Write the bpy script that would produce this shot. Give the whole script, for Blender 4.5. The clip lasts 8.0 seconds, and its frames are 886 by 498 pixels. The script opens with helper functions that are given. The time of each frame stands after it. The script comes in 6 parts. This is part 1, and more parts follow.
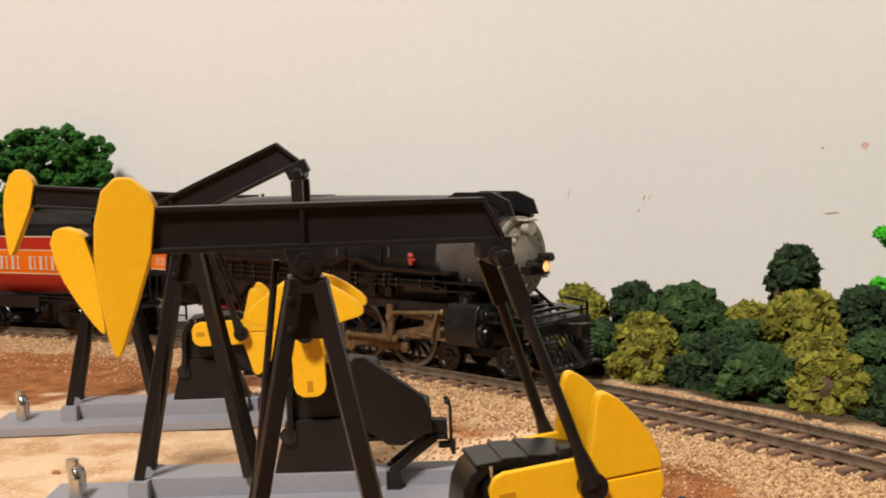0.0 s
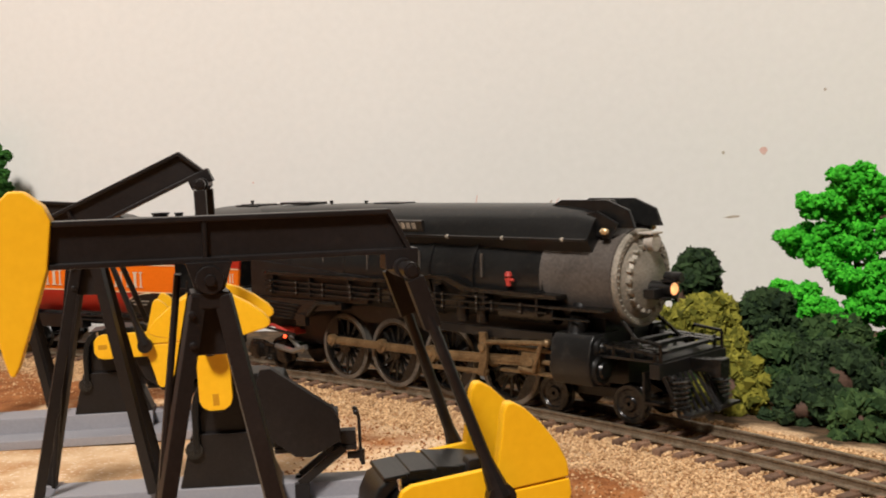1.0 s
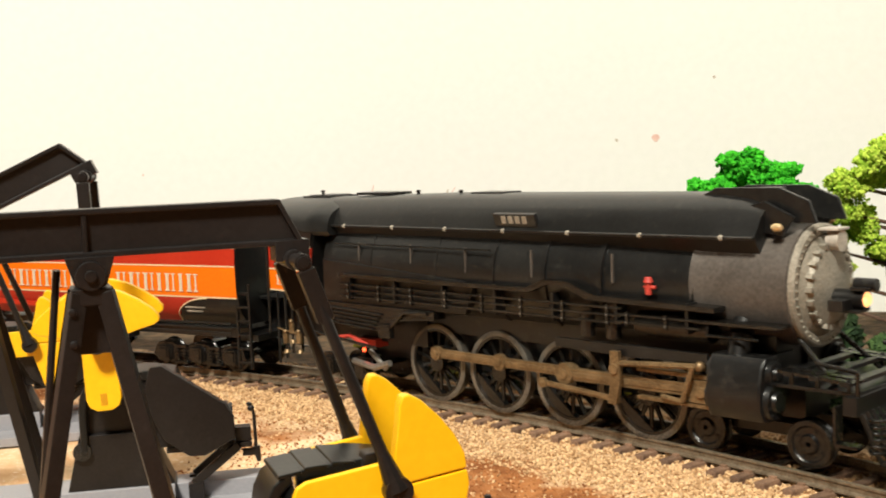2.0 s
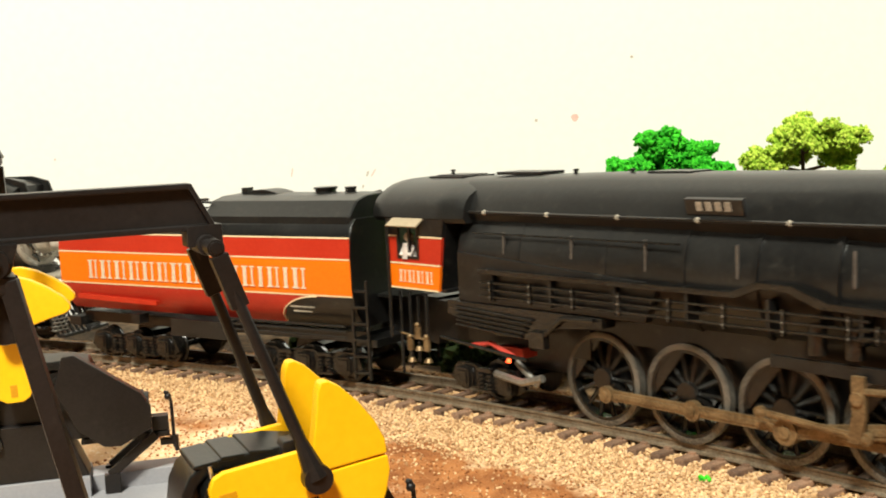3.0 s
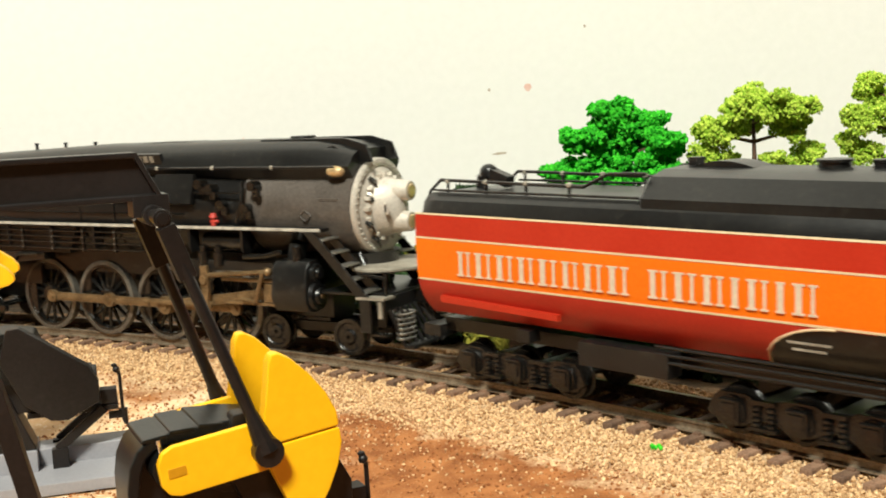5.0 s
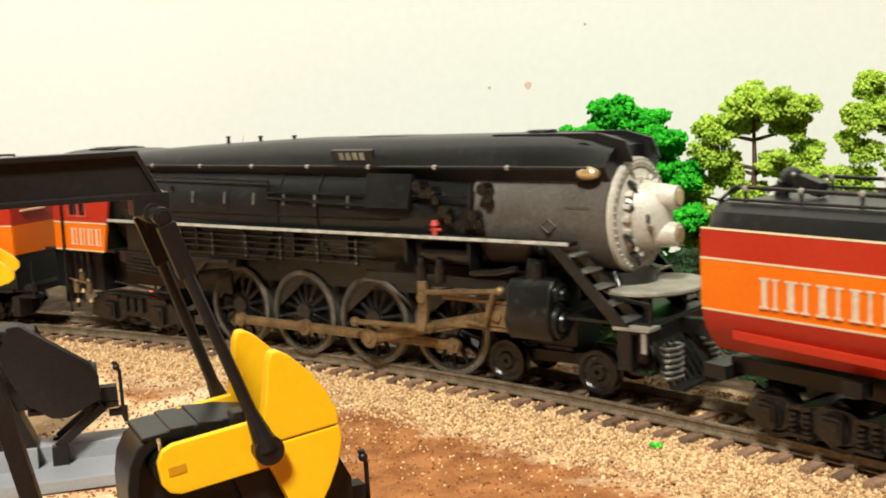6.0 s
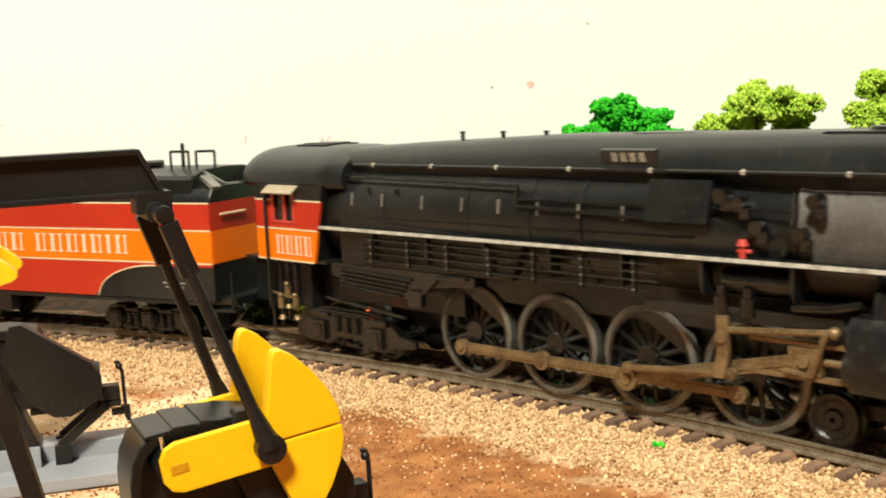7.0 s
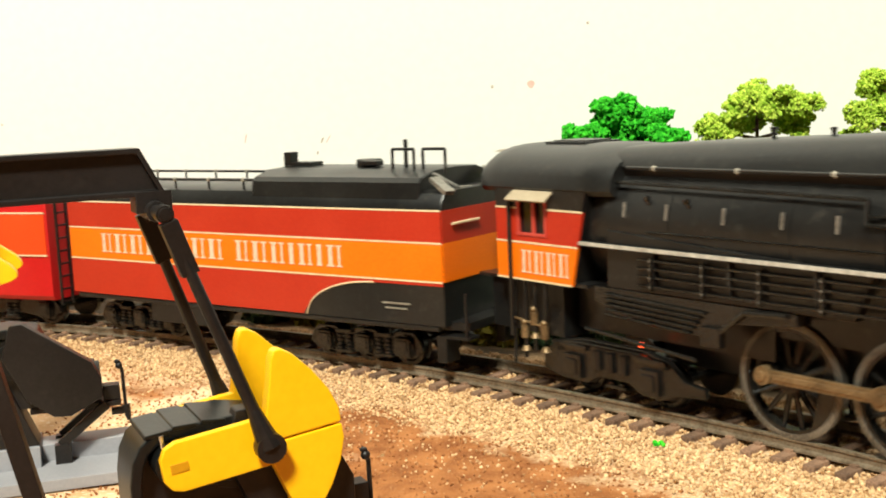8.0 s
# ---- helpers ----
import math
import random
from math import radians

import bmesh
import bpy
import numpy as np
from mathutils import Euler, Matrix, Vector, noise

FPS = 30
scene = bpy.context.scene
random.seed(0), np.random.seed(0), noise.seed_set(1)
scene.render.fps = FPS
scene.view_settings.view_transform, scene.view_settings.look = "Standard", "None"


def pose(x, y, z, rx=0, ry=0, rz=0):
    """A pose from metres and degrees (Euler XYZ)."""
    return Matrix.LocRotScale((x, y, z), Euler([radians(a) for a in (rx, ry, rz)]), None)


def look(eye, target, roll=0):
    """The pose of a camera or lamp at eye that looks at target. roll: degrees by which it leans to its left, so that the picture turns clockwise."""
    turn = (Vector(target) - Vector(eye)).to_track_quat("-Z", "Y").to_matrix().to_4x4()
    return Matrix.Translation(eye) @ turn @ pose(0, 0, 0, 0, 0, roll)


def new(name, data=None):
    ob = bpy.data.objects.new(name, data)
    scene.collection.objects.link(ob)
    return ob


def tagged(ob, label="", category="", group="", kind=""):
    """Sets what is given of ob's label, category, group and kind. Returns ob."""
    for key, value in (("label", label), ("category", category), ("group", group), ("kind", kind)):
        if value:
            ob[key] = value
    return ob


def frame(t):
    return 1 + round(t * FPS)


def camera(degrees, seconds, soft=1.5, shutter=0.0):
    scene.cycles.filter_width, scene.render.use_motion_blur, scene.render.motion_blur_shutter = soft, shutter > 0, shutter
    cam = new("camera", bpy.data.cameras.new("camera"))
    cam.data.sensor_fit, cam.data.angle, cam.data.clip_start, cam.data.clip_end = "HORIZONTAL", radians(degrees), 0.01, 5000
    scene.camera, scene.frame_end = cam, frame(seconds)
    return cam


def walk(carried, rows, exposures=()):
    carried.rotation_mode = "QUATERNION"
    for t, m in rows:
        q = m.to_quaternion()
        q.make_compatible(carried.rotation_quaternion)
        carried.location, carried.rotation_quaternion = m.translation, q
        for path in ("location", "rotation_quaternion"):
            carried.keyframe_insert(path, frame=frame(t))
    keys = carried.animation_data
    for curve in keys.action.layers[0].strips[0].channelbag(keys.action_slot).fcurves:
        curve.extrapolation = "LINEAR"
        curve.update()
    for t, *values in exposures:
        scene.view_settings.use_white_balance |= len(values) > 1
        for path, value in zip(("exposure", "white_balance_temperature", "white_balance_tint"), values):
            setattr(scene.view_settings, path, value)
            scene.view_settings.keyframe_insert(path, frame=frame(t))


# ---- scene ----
cam = camera(42.07, 8.0, soft=1.9, shutter=0.3)
PATH = [
    (0, (0.00178, -0.02497, 0.07113), (-0.27097, 0.93421, -0.00349), -1.42),
    (0.5, (0.00233, -0.02542, 0.07207), (-0.22874, 0.94488, 0.00044), -1.52),
    (1, (0.00220, -0.02390, 0.07228), (-0.19458, 0.95377, -0.00143), -1.70),
    (2.5, (0.00299, -0.01925, 0.07179), (-0.06882, 0.97378, -0.02165), -2.49),
    (3, (0.00336, -0.01815, 0.07189), (-0.04192, 0.97539, -0.03212), -2.67),
    (3.5, (0.00358, -0.01709, 0.07178), (-0.02232, 0.97567, -0.04553), -2.75),
    (4, (0.00362, -0.01641, 0.07184), (-0.00866, 0.97551, -0.05444), -2.71),
    (4.5, (0.00351, -0.01621, 0.07164), (-0.00353, 0.97533, -0.05795), -2.59),
    (6, (0.00348, -0.01634, 0.07175), (-0.00251, 0.97472, -0.06153), -2.46),
    (6.5, (0.00351, -0.01626, 0.07148), (-0.00432, 0.97483, -0.06145), -2.46),
    (7, (0.00351, -0.01628, 0.07161), (-0.00479, 0.97474, -0.06186), -2.47),
    (7.5, (0.00344, -0.01625, 0.07159), (-0.00470, 0.97477, -0.06186), -2.46),
    (8, (0.00353, -0.01621, 0.07149), (-0.00498, 0.97478, -0.06222), -2.48),
]
walk(cam, [(t, look(eye, target, roll)) for t, eye, target, roll in PATH],
     [(0, -0.74, 6250, 14), (1.2, -0.70, 6200, 12), (2.3, 0.0, 6450, 2), (3.0, 0.02, 6400, 0), (4.0, -0.03, 6300, 0), (4.7, -0.1, 6250, 0), (6.2, -0.18, 6150, -1), (7.0, -0.03, 6350, -2), (8, 0.05, 6350, -2)])


# ---- light of the room ----
world = bpy.data.worlds.new("room_air")
scene.world = world
world.use_nodes = True
world.node_tree.nodes["Background"].inputs[0].default_value = (1.0, 0.86, 0.7, 1)
world.node_tree.nodes["Background"].inputs[1].default_value = 0.015


def room_lamp(name, eye, target, size, watts, colour):
    data = bpy.data.lights.new(name, "AREA")
    data.shape, data.size, data.energy, data.color = "DISK", size, watts, colour
    ob = new(name, data)
    ob.matrix_world = look(eye, target)
    return ob


room_lamp("ceiling_lamp", (-0.24, -0.8, 1.35), (-0.05, 0.3, 0.05), 0.30, 64.0, (1.0, 0.92, 0.81))


# ---- materials ----
def mat(name, c1, c2, rough=0.5, metal=0.0, scale=200.0, bump=0.1, fine=1500.0, spread=0.5, spec=0.5, per_object=0.0, dust=0.0):
    m = bpy.data.materials.new(name)
    m.use_nodes = True
    n, l = m.node_tree.nodes, m.node_tree.links
    p = n["Principled BSDF"]
    tc = n.new("ShaderNodeTexCoord")
    n1 = n.new("ShaderNodeTexNoise")
    n1.inputs["Scale"].default_value, n1.inputs["Detail"].default_value = scale, 5
    n2 = n.new("ShaderNodeTexNoise")
    n2.inputs["Scale"].default_value, n2.inputs["Detail"].default_value = fine, 3
    l.new(tc.outputs["Object"], n1.inputs["Vector"])
    l.new(tc.outputs["Object"], n2.inputs["Vector"])
    add = n.new("ShaderNodeMath")
    add.operation = "ADD"
    l.new(n1.outputs["Fac"], add.inputs[0])
    l.new(n2.outputs["Fac"], add.inputs[1])
    mr = n.new("ShaderNodeMapRange")
    mr.inputs[1].default_value, mr.inputs[2].default_value = 1.0 - spread / 2, 1.0 + spread / 2
    l.new(add.outputs[0], mr.inputs[0])
    mix = n.new("ShaderNodeMix")
    mix.data_type = "RGBA"
    mix.inputs[6].default_value, mix.inputs[7].default_value = (*c1, 1), (*c2, 1)
    l.new(mr.outputs[0], mix.inputs[0])
    out = mix.outputs[2]
    if dust:
        n3 = n.new("ShaderNodeTexNoise")
        n3.inputs["Scale"].default_value, n3.inputs["Detail"].default_value = 420, 6
        l.new(tc.outputs["Object"], n3.inputs["Vector"])
        d = n.new("ShaderNodeMapRange")
        d.inputs[1].default_value, d.inputs[2].default_value, d.inputs[4].default_value = 0.58, 0.78, dust
        l.new(n3.outputs["Fac"], d.inputs[0])
        dm = n.new("ShaderNodeMix")
        dm.data_type = "RGBA"
        dm.inputs[7].default_value = (0.2, 0.175, 0.14, 1)
        l.new(d.outputs[0], dm.inputs[0])
        l.new(out, dm.inputs[6])
        out = dm.outputs[2]
    if per_object:
        info = n.new("ShaderNodeObjectInfo")
        hsv = n.new("ShaderNodeHueSaturation")
        vr = n.new("ShaderNodeMapRange")
        vr.inputs[3].default_value, vr.inputs[4].default_value = 1 - per_object, 1 + per_object
        l.new(info.outputs["Random"], vr.inputs[0])
        l.new(vr.outputs[0], hsv.inputs["Value"])
        l.new(out, hsv.inputs["Color"])
        out = hsv.outputs[0]
    l.new(out, p.inputs["Base Color"])
    rr = n.new("ShaderNodeMapRange")
    rr.inputs[3].default_value, rr.inputs[4].default_value = max(rough - 0.1, 0.03), min(rough + 0.12, 1)
    l.new(n1.outputs["Fac"], rr.inputs[0])
    l.new(rr.outputs[0], p.inputs["Roughness"])
    p.inputs["Metallic"].default_value = metal
    p.inputs["Specular IOR Level"].default_value = spec
    if bump:
        b = n.new("ShaderNodeBump")
        b.inputs["Strength"].default_value, b.inputs["Distance"].default_value = bump, 0.0004
        l.new(n2.outputs["Fac"], b.inputs["Height"])
        l.new(b.outputs[0], p.inputs["Normal"])
    return m


def island_mat(name, c1, c2, rough, spread=1.0, sub=0.0):
    """Colour that varies from one loose piece to the next."""
    m = bpy.data.materials.new(name)
    m.use_nodes = True
    n, l = m.node_tree.nodes, m.node_tree.links
    p = n["Principled BSDF"]
    g = n.new("ShaderNodeNewGeometry")
    mix = n.new("ShaderNodeMix")
    mix.data_type = "RGBA"
    mix.inputs[6].default_value, mix.inputs[7].default_value = (*c1, 1), (*c2, 1)
    l.new(g.outputs["Random Per Island"], mix.inputs[0])
    l.new(mix.outputs[2], p.inputs["Base Color"])
    p.inputs["Roughness"].default_value = rough
    p.inputs["Specular IOR Level"].default_value = 0.25
    if sub:
        p.inputs["Subsurface Weight"].default_value = sub
        p.inputs["Subsurface Radius"].default_value = (0.002, 0.002, 0.001)
    return m


def glow(name, colour, strength):
    m = bpy.data.materials.new(name)
    m.use_nodes = True
    p = m.node_tree.nodes["Principled BSDF"]
    p.inputs["Base Color"].default_value = (*colour, 1)
    p.inputs["Emission Color"].default_value = (*colour, 1)
    p.inputs["Emission Strength"].default_value = strength
    return m


BENCH = mat("bench_wood", (0.3, 0.19, 0.1), (0.42, 0.28, 0.16), 0.6, scale=12, bump=0.2, fine=90)
WALL = mat("cream_wall_paint", (0.775, 0.762, 0.718), (0.825, 0.812, 0.768), 0.85, scale=6, bump=0.12, fine=260, spread=0.7)
ROOM = mat("dark_room_paint", (0.15, 0.13, 0.10), (0.19, 0.165, 0.13), 0.9, scale=3, fine=60)
BLACK = mat("engine_black", (0.004, 0.004, 0.0041), (0.011, 0.0106, 0.0102), 0.32, scale=60, bump=0.08, fine=900, spread=0.6, spec=0.5, dust=0.12)
SATIN = mat("satin_black", (0.0045, 0.0046, 0.0047), (0.0115, 0.0115, 0.011), 0.32, scale=45, bump=0.05, fine=900, spec=0.5, dust=0.08)
# Here the flecks are dust and also painted glints on the truck frames.
GRIME = mat("grimy_black", (0.002, 0.0019, 0.0017), (0.011, 0.0095, 0.008), 0.22, scale=140, bump=0.4, fine=1300, spread=0.7, spec=0.65, dust=0.06)
GRAPHITE = mat("smokebox_graphite", (0.055, 0.046, 0.039), (0.1, 0.085, 0.073), 0.44, scale=90, bump=0.15, fine=1200)
SILVER = mat("aluminium_paint", (0.46, 0.42, 0.36), (0.68, 0.62, 0.54), 0.42, metal=0.25, scale=120, bump=0.25, fine=1500)
DULLSILVER = mat("weathered_aluminium_paint", (0.22, 0.2, 0.16), (0.4, 0.36, 0.295), 0.52, metal=0.25, scale=150, bump=0.3, fine=1500)
BRONZE = mat("weathered_rod_metal", (0.12, 0.075, 0.035), (0.3, 0.2, 0.1), 0.42, metal=0.55, scale=180, bump=0.3, fine=1600)
STEEL = mat("worn_steel", (0.2, 0.19, 0.17), (0.42, 0.4, 0.36), 0.38, metal=0.8, scale=200, bump=0.15)
TYRE = mat("wheel_tyre_steel", (0.075, 0.07, 0.06), (0.28, 0.255, 0.215), 0.36, metal=0.6, scale=150, bump=0.2)
RED = mat("daylight_red", (0.38, 0.021, 0.008), (0.43, 0.029, 0.011), 0.4, scale=50, bump=0.04, spec=0.3)
DEEPRED = mat("deep_red", (0.35, 0.02, 0.010), (0.41, 0.028, 0.013), 0.4, scale=50, bump=0.04, spec=0.3)
ORANGE = mat("daylight_orange", (0.74, 0.145, 0.002), (0.82, 0.172, 0.004), 0.4, scale=50, bump=0.04, spec=0.3)
CARRED = mat("coach_red", (0.43, 0.006, 0.007), (0.5, 0.009, 0.01), 0.35, scale=50, bump=0.03)
COACHBAND = mat("coach_orange_red", (0.66, 0.05, 0.006), (0.74, 0.066, 0.009), 0.36, scale=50, bump=0.03)
STRIPE = mat("cream_stripe", (0.62, 0.47, 0.28), (0.72, 0.58, 0.38), 0.5, scale=300, bump=0.05)
LETTER = mat("silver_lettering", (0.5, 0.4, 0.29), (0.72, 0.6, 0.47), 0.45, scale=900, bump=0.05, spread=0.8)
EDGE = mat("worn_white_edge", (0.22, 0.2, 0.17), (0.62, 0.58, 0.5), 0.6, scale=220, bump=0.3, fine=900, spread=0.8)
AWNING = mat("tan_awning", (0.3, 0.24, 0.16), (0.38, 0.31, 0.21), 0.7, scale=200)
GLASSDARK = mat("dark_glass", (0.01, 0.01, 0.01), (0.015, 0.015, 0.015), 0.08, scale=100, bump=0)
BODYRED = mat("red_painted_casting", (0.4, 0.03, 0.02), (0.5, 0.06, 0.04), 0.5, scale=300)
LAMPLIT = glow("lit_headlamp", (1.0, 0.45, 0.16), 2.2)
EMBER = glow("firebox_glow", (1.0, 0.08, 0.02), 5.0)
LENS = mat("lamp_lens", (0.6, 0.42, 0.2), (0.8, 0.62, 0.36), 0.12, metal=0.6, scale=500, bump=0)
YELLOW = mat("yellow_plastic", (0.86, 0.45, 0.002), (0.92, 0.50, 0.005), 0.42, scale=40, bump=0.03, fine=700)
# Darker copy of the yellow plastic, for the painted slot shade.
OCHRE = mat("shaded_yellow_plastic", (0.5, 0.23, 0.002), (0.58, 0.27, 0.003), 0.45, scale=40, bump=0.02)
PUMPBLACK = mat("brown_black_plastic", (0.0075, 0.006, 0.0056), (0.0135, 0.011, 0.0105), 0.38, scale=60, bump=0.08, spec=0.32, dust=0.03)
PUMPGREY = mat("dark_grey_plastic", (0.0042, 0.0045, 0.0045), (0.0085, 0.0088, 0.0085), 0.36, scale=60, bump=0.06, spec=0.32)
BASEGREY = mat("grey_plastic", (0.25, 0.247, 0.268), (0.29, 0.286, 0.308), 0.5, scale=40, bump=0.04)
CHROME = mat("bright_metal", (0.55, 0.52, 0.48), (0.7, 0.67, 0.62), 0.25, metal=1.0, scale=200, bump=0.05)
RAIL = mat("weathered_rail", (0.15, 0.11, 0.07), (0.3, 0.24, 0.17), 0.4, metal=0.55, scale=300, bump=0.2)
TIE = mat("brown_tie", (0.1, 0.054, 0.032), (0.25, 0.145, 0.088), 0.75, scale=350, bump=0.6, fine=2200, per_object=0.35)
STONE = island_mat("ballast_stone", (0.31, 0.165, 0.068), (0.78, 0.54, 0.3), 0.75)
SOILGRAIN = island_mat("soil_grain", (0.19, 0.066, 0.02), (0.37, 0.15, 0.05), 0.9)
BARK = mat("model_bark", (0.06, 0.03, 0.018), (0.12, 0.065, 0.04), 0.8, scale=300, bump=0.5)
LEAF_BRIGHT = island_mat("bright_green_foliage", (0.018, 0.26, 0.007), (0.085, 0.6, 0.028), 0.8)
LEAF_LIME = island_mat("lime_foliage", (0.2, 0.36, 0.018), (0.6, 0.74, 0.1), 0.8)
LEAF_DARK = island_mat("dark_green_foliage", (0.006, 0.017, 0.006), (0.036, 0.066, 0.022), 0.9)
LEAF_MID = island_mat("green_foliage", (0.012, 0.034, 0.009), (0.058, 0.105, 0.03), 0.9)
LEAF_FAR = island_mat("deep_green_foliage", (0.012, 0.06, 0.008), (0.05, 0.17, 0.025), 0.9)
LEAF_OLIVE = island_mat("olive_foliage", (0.06, 0.066, 0.006), (0.28, 0.26, 0.034), 0.9)
SKIN = mat("model_figure_paint", (0.5, 0.3, 0.2), (0.55, 0.36, 0.26), 0.6, scale=600)
SHIRT = mat("white_figure_paint", (0.42, 0.38, 0.35), (0.6, 0.52, 0.47), 0.6, scale=600)
STAIN = mat("reddish_stain", (0.7, 0.42, 0.35), (0.76, 0.55, 0.47), 0.85, scale=300)
SCUFF = mat("dark_scuff", (0.35, 0.27, 0.2), (0.55, 0.47, 0.38), 0.85, scale=300)


# ---- mesh building, in millimetres ----
def box(bm, c, s, turn=None):
    m = Matrix.Translation(c) @ (turn.to_matrix().to_4x4() if turn else Matrix.Identity(4)) @ Matrix.Diagonal((*s, 1))
    return bmesh.ops.create_cube(bm, size=1.0, matrix=m)["verts"]


def cyl(bm, p0, p1, r0, r1=None, n=14):
    p0, p1 = Vector(p0), Vector(p1)
    d = p1 - p0
    m = Matrix.Translation((p0 + p1) / 2) @ d.to_track_quat("Z", "Y").to_matrix().to_4x4()
    bmesh.ops.create_cone(bm, cap_ends=True, segments=n, radius1=r0, radius2=r0 if r1 is None else r1, depth=d.length, matrix=m)


def tube(bm, pts, r, n=7):
    for a, b in zip(pts[:-1], pts[1:]):
        cyl(bm, a, b, r, n=n)


def ball(bm, c, r, sub=2, scale=(1, 1, 1)):
    m = Matrix.Translation(c) @ Matrix.Diagonal((*scale, 1))
    bmesh.ops.create_icosphere(bm, subdivisions=sub, radius=r, matrix=m)


def prism(bm, pts, y0, y1):
    """A polygon in x and z, drawn out from y0 to y1."""
    a = [bm.verts.new((x, y0, z)) for x, z in pts]
    b = [bm.verts.new((x, y1, z)) for x, z in pts]
    fs = [bm.faces.new(a), bm.faces.new(b[::-1])]
    k = len(pts)
    for i in range(k):
        fs.append(bm.faces.new((a[i], b[i], b[(i + 1) % k], a[(i + 1) % k])))
    bmesh.ops.recalc_face_normals(bm, faces=fs)


def loft(bm, rings, closed=True, caps=True):
    vs = [[bm.verts.new(p) for p in ring] for ring in rings]
    k, fs = len(vs[0]), []
    for a, b in zip(vs[:-1], vs[1:]):
        for i in range(k if closed else k - 1):
            j = (i + 1) % k
            fs.append(bm.faces.new((a[i], a[j], b[j], b[i])))
    if caps and closed:
        fs += [bm.faces.new(vs[0][::-1]), bm.faces.new(vs[-1])]
    bmesh.ops.recalc_face_normals(bm, faces=fs)


def lathe(bm, prof, z=0.0, y=0.0, n=32):
    """Turned about an axis along x: (x, radius) pairs."""
    loft(bm, [[(x, y + r * math.sin(2 * math.pi * i / n), z + r * math.cos(2 * math.pi * i / n)) for i in range(n)] for x, r in prof])


def part(name, bm, material, parent, label="", bev=0.0, at=None, smooth=35, flat=True):
    if bev:
        es = [e for e in bm.edges if len(e.link_faces) == 2 and e.calc_face_angle(0) > 0.6]
        bmesh.ops.bevel(bm, geom=es, offset=bev, segments=2, affect="EDGES", profile=0.5, clamp_overlap=True)
    bmesh.ops.scale(bm, vec=(0.001,) * 3, verts=bm.verts)
    me = bpy.data.meshes.new(name)
    bm.to_mesh(me)
    bm.free()
    me.materials.append(material)
    me.shade_smooth()
    me.set_sharp_from_angle(angle=radians(smooth))
    ob = new(name, me)
    if bev and flat:
        keep = ob.modifiers.new("flat_faces", "WEIGHTED_NORMAL")
        keep.keep_sharp = True
    if parent:
        ob.parent = parent
    if at is not None:
        ob.matrix_basis = at
    if label:
        ob["label"] = label
    return ob


def thing(name, label, category, m=None, group="", kind=""):
    ob = tagged(new(name), label, category, group, kind)
    if m is not None:
        ob.matrix_basis = m
    return ob


def B():
    return bmesh.new()


# ---- the curve of the line ----
CX, CY, R = -0.4371, -0.2320, 0.68


def on_line(s, lat=0.0, z=0.0):
    a = s / R
    return Vector((CX + (R - lat) * math.sin(a), CY + (R - lat) * math.cos(a), z))


# ---- the lamp's own body ----
def lamp_body():
    t = thing("ceiling_light", "round white lamp hanging from the ceiling", "lamp", look((-0.24, -0.8, 1.35), (-0.05, 0.3, 0.05)))
    bm = B()
    cyl(bm, (0, 0, 8), (0, 0, 60), 172, 110, n=40)
    part("shade", bm, WALL, t, "white round shade", bev=3)
    bm = B()
    cyl(bm, (0, 0, 58), t.matrix_basis.inverted() @ Vector((-0.24, -0.8, 1.601)) * 1000, 14, n=12)
    part("rod", bm, STEEL, t)


lamp_body()


# ---- setting: table, wall, room ----
def ground_height(x, y):
    r = math.hypot(x - CX, y - CY)
    z = -0.0075
    if r > R - 0.077:
        z = -0.0075 + 0.0029 * min(1, (r - R + 0.077) / 0.04)
    if r > R - 0.037:
        z = -0.0046 + 0.0006 * min(1, (r - R + 0.037) / 0.015)
    if r > R + 0.025:
        z = -0.0040 - 0.002 * min(1, (r - R - 0.025) / 0.02)
    return z + 0.0006 * noise.noise((x * 60, y * 60, 0)) + 0.00025 * noise.noise((x * 300, y * 300, 3))


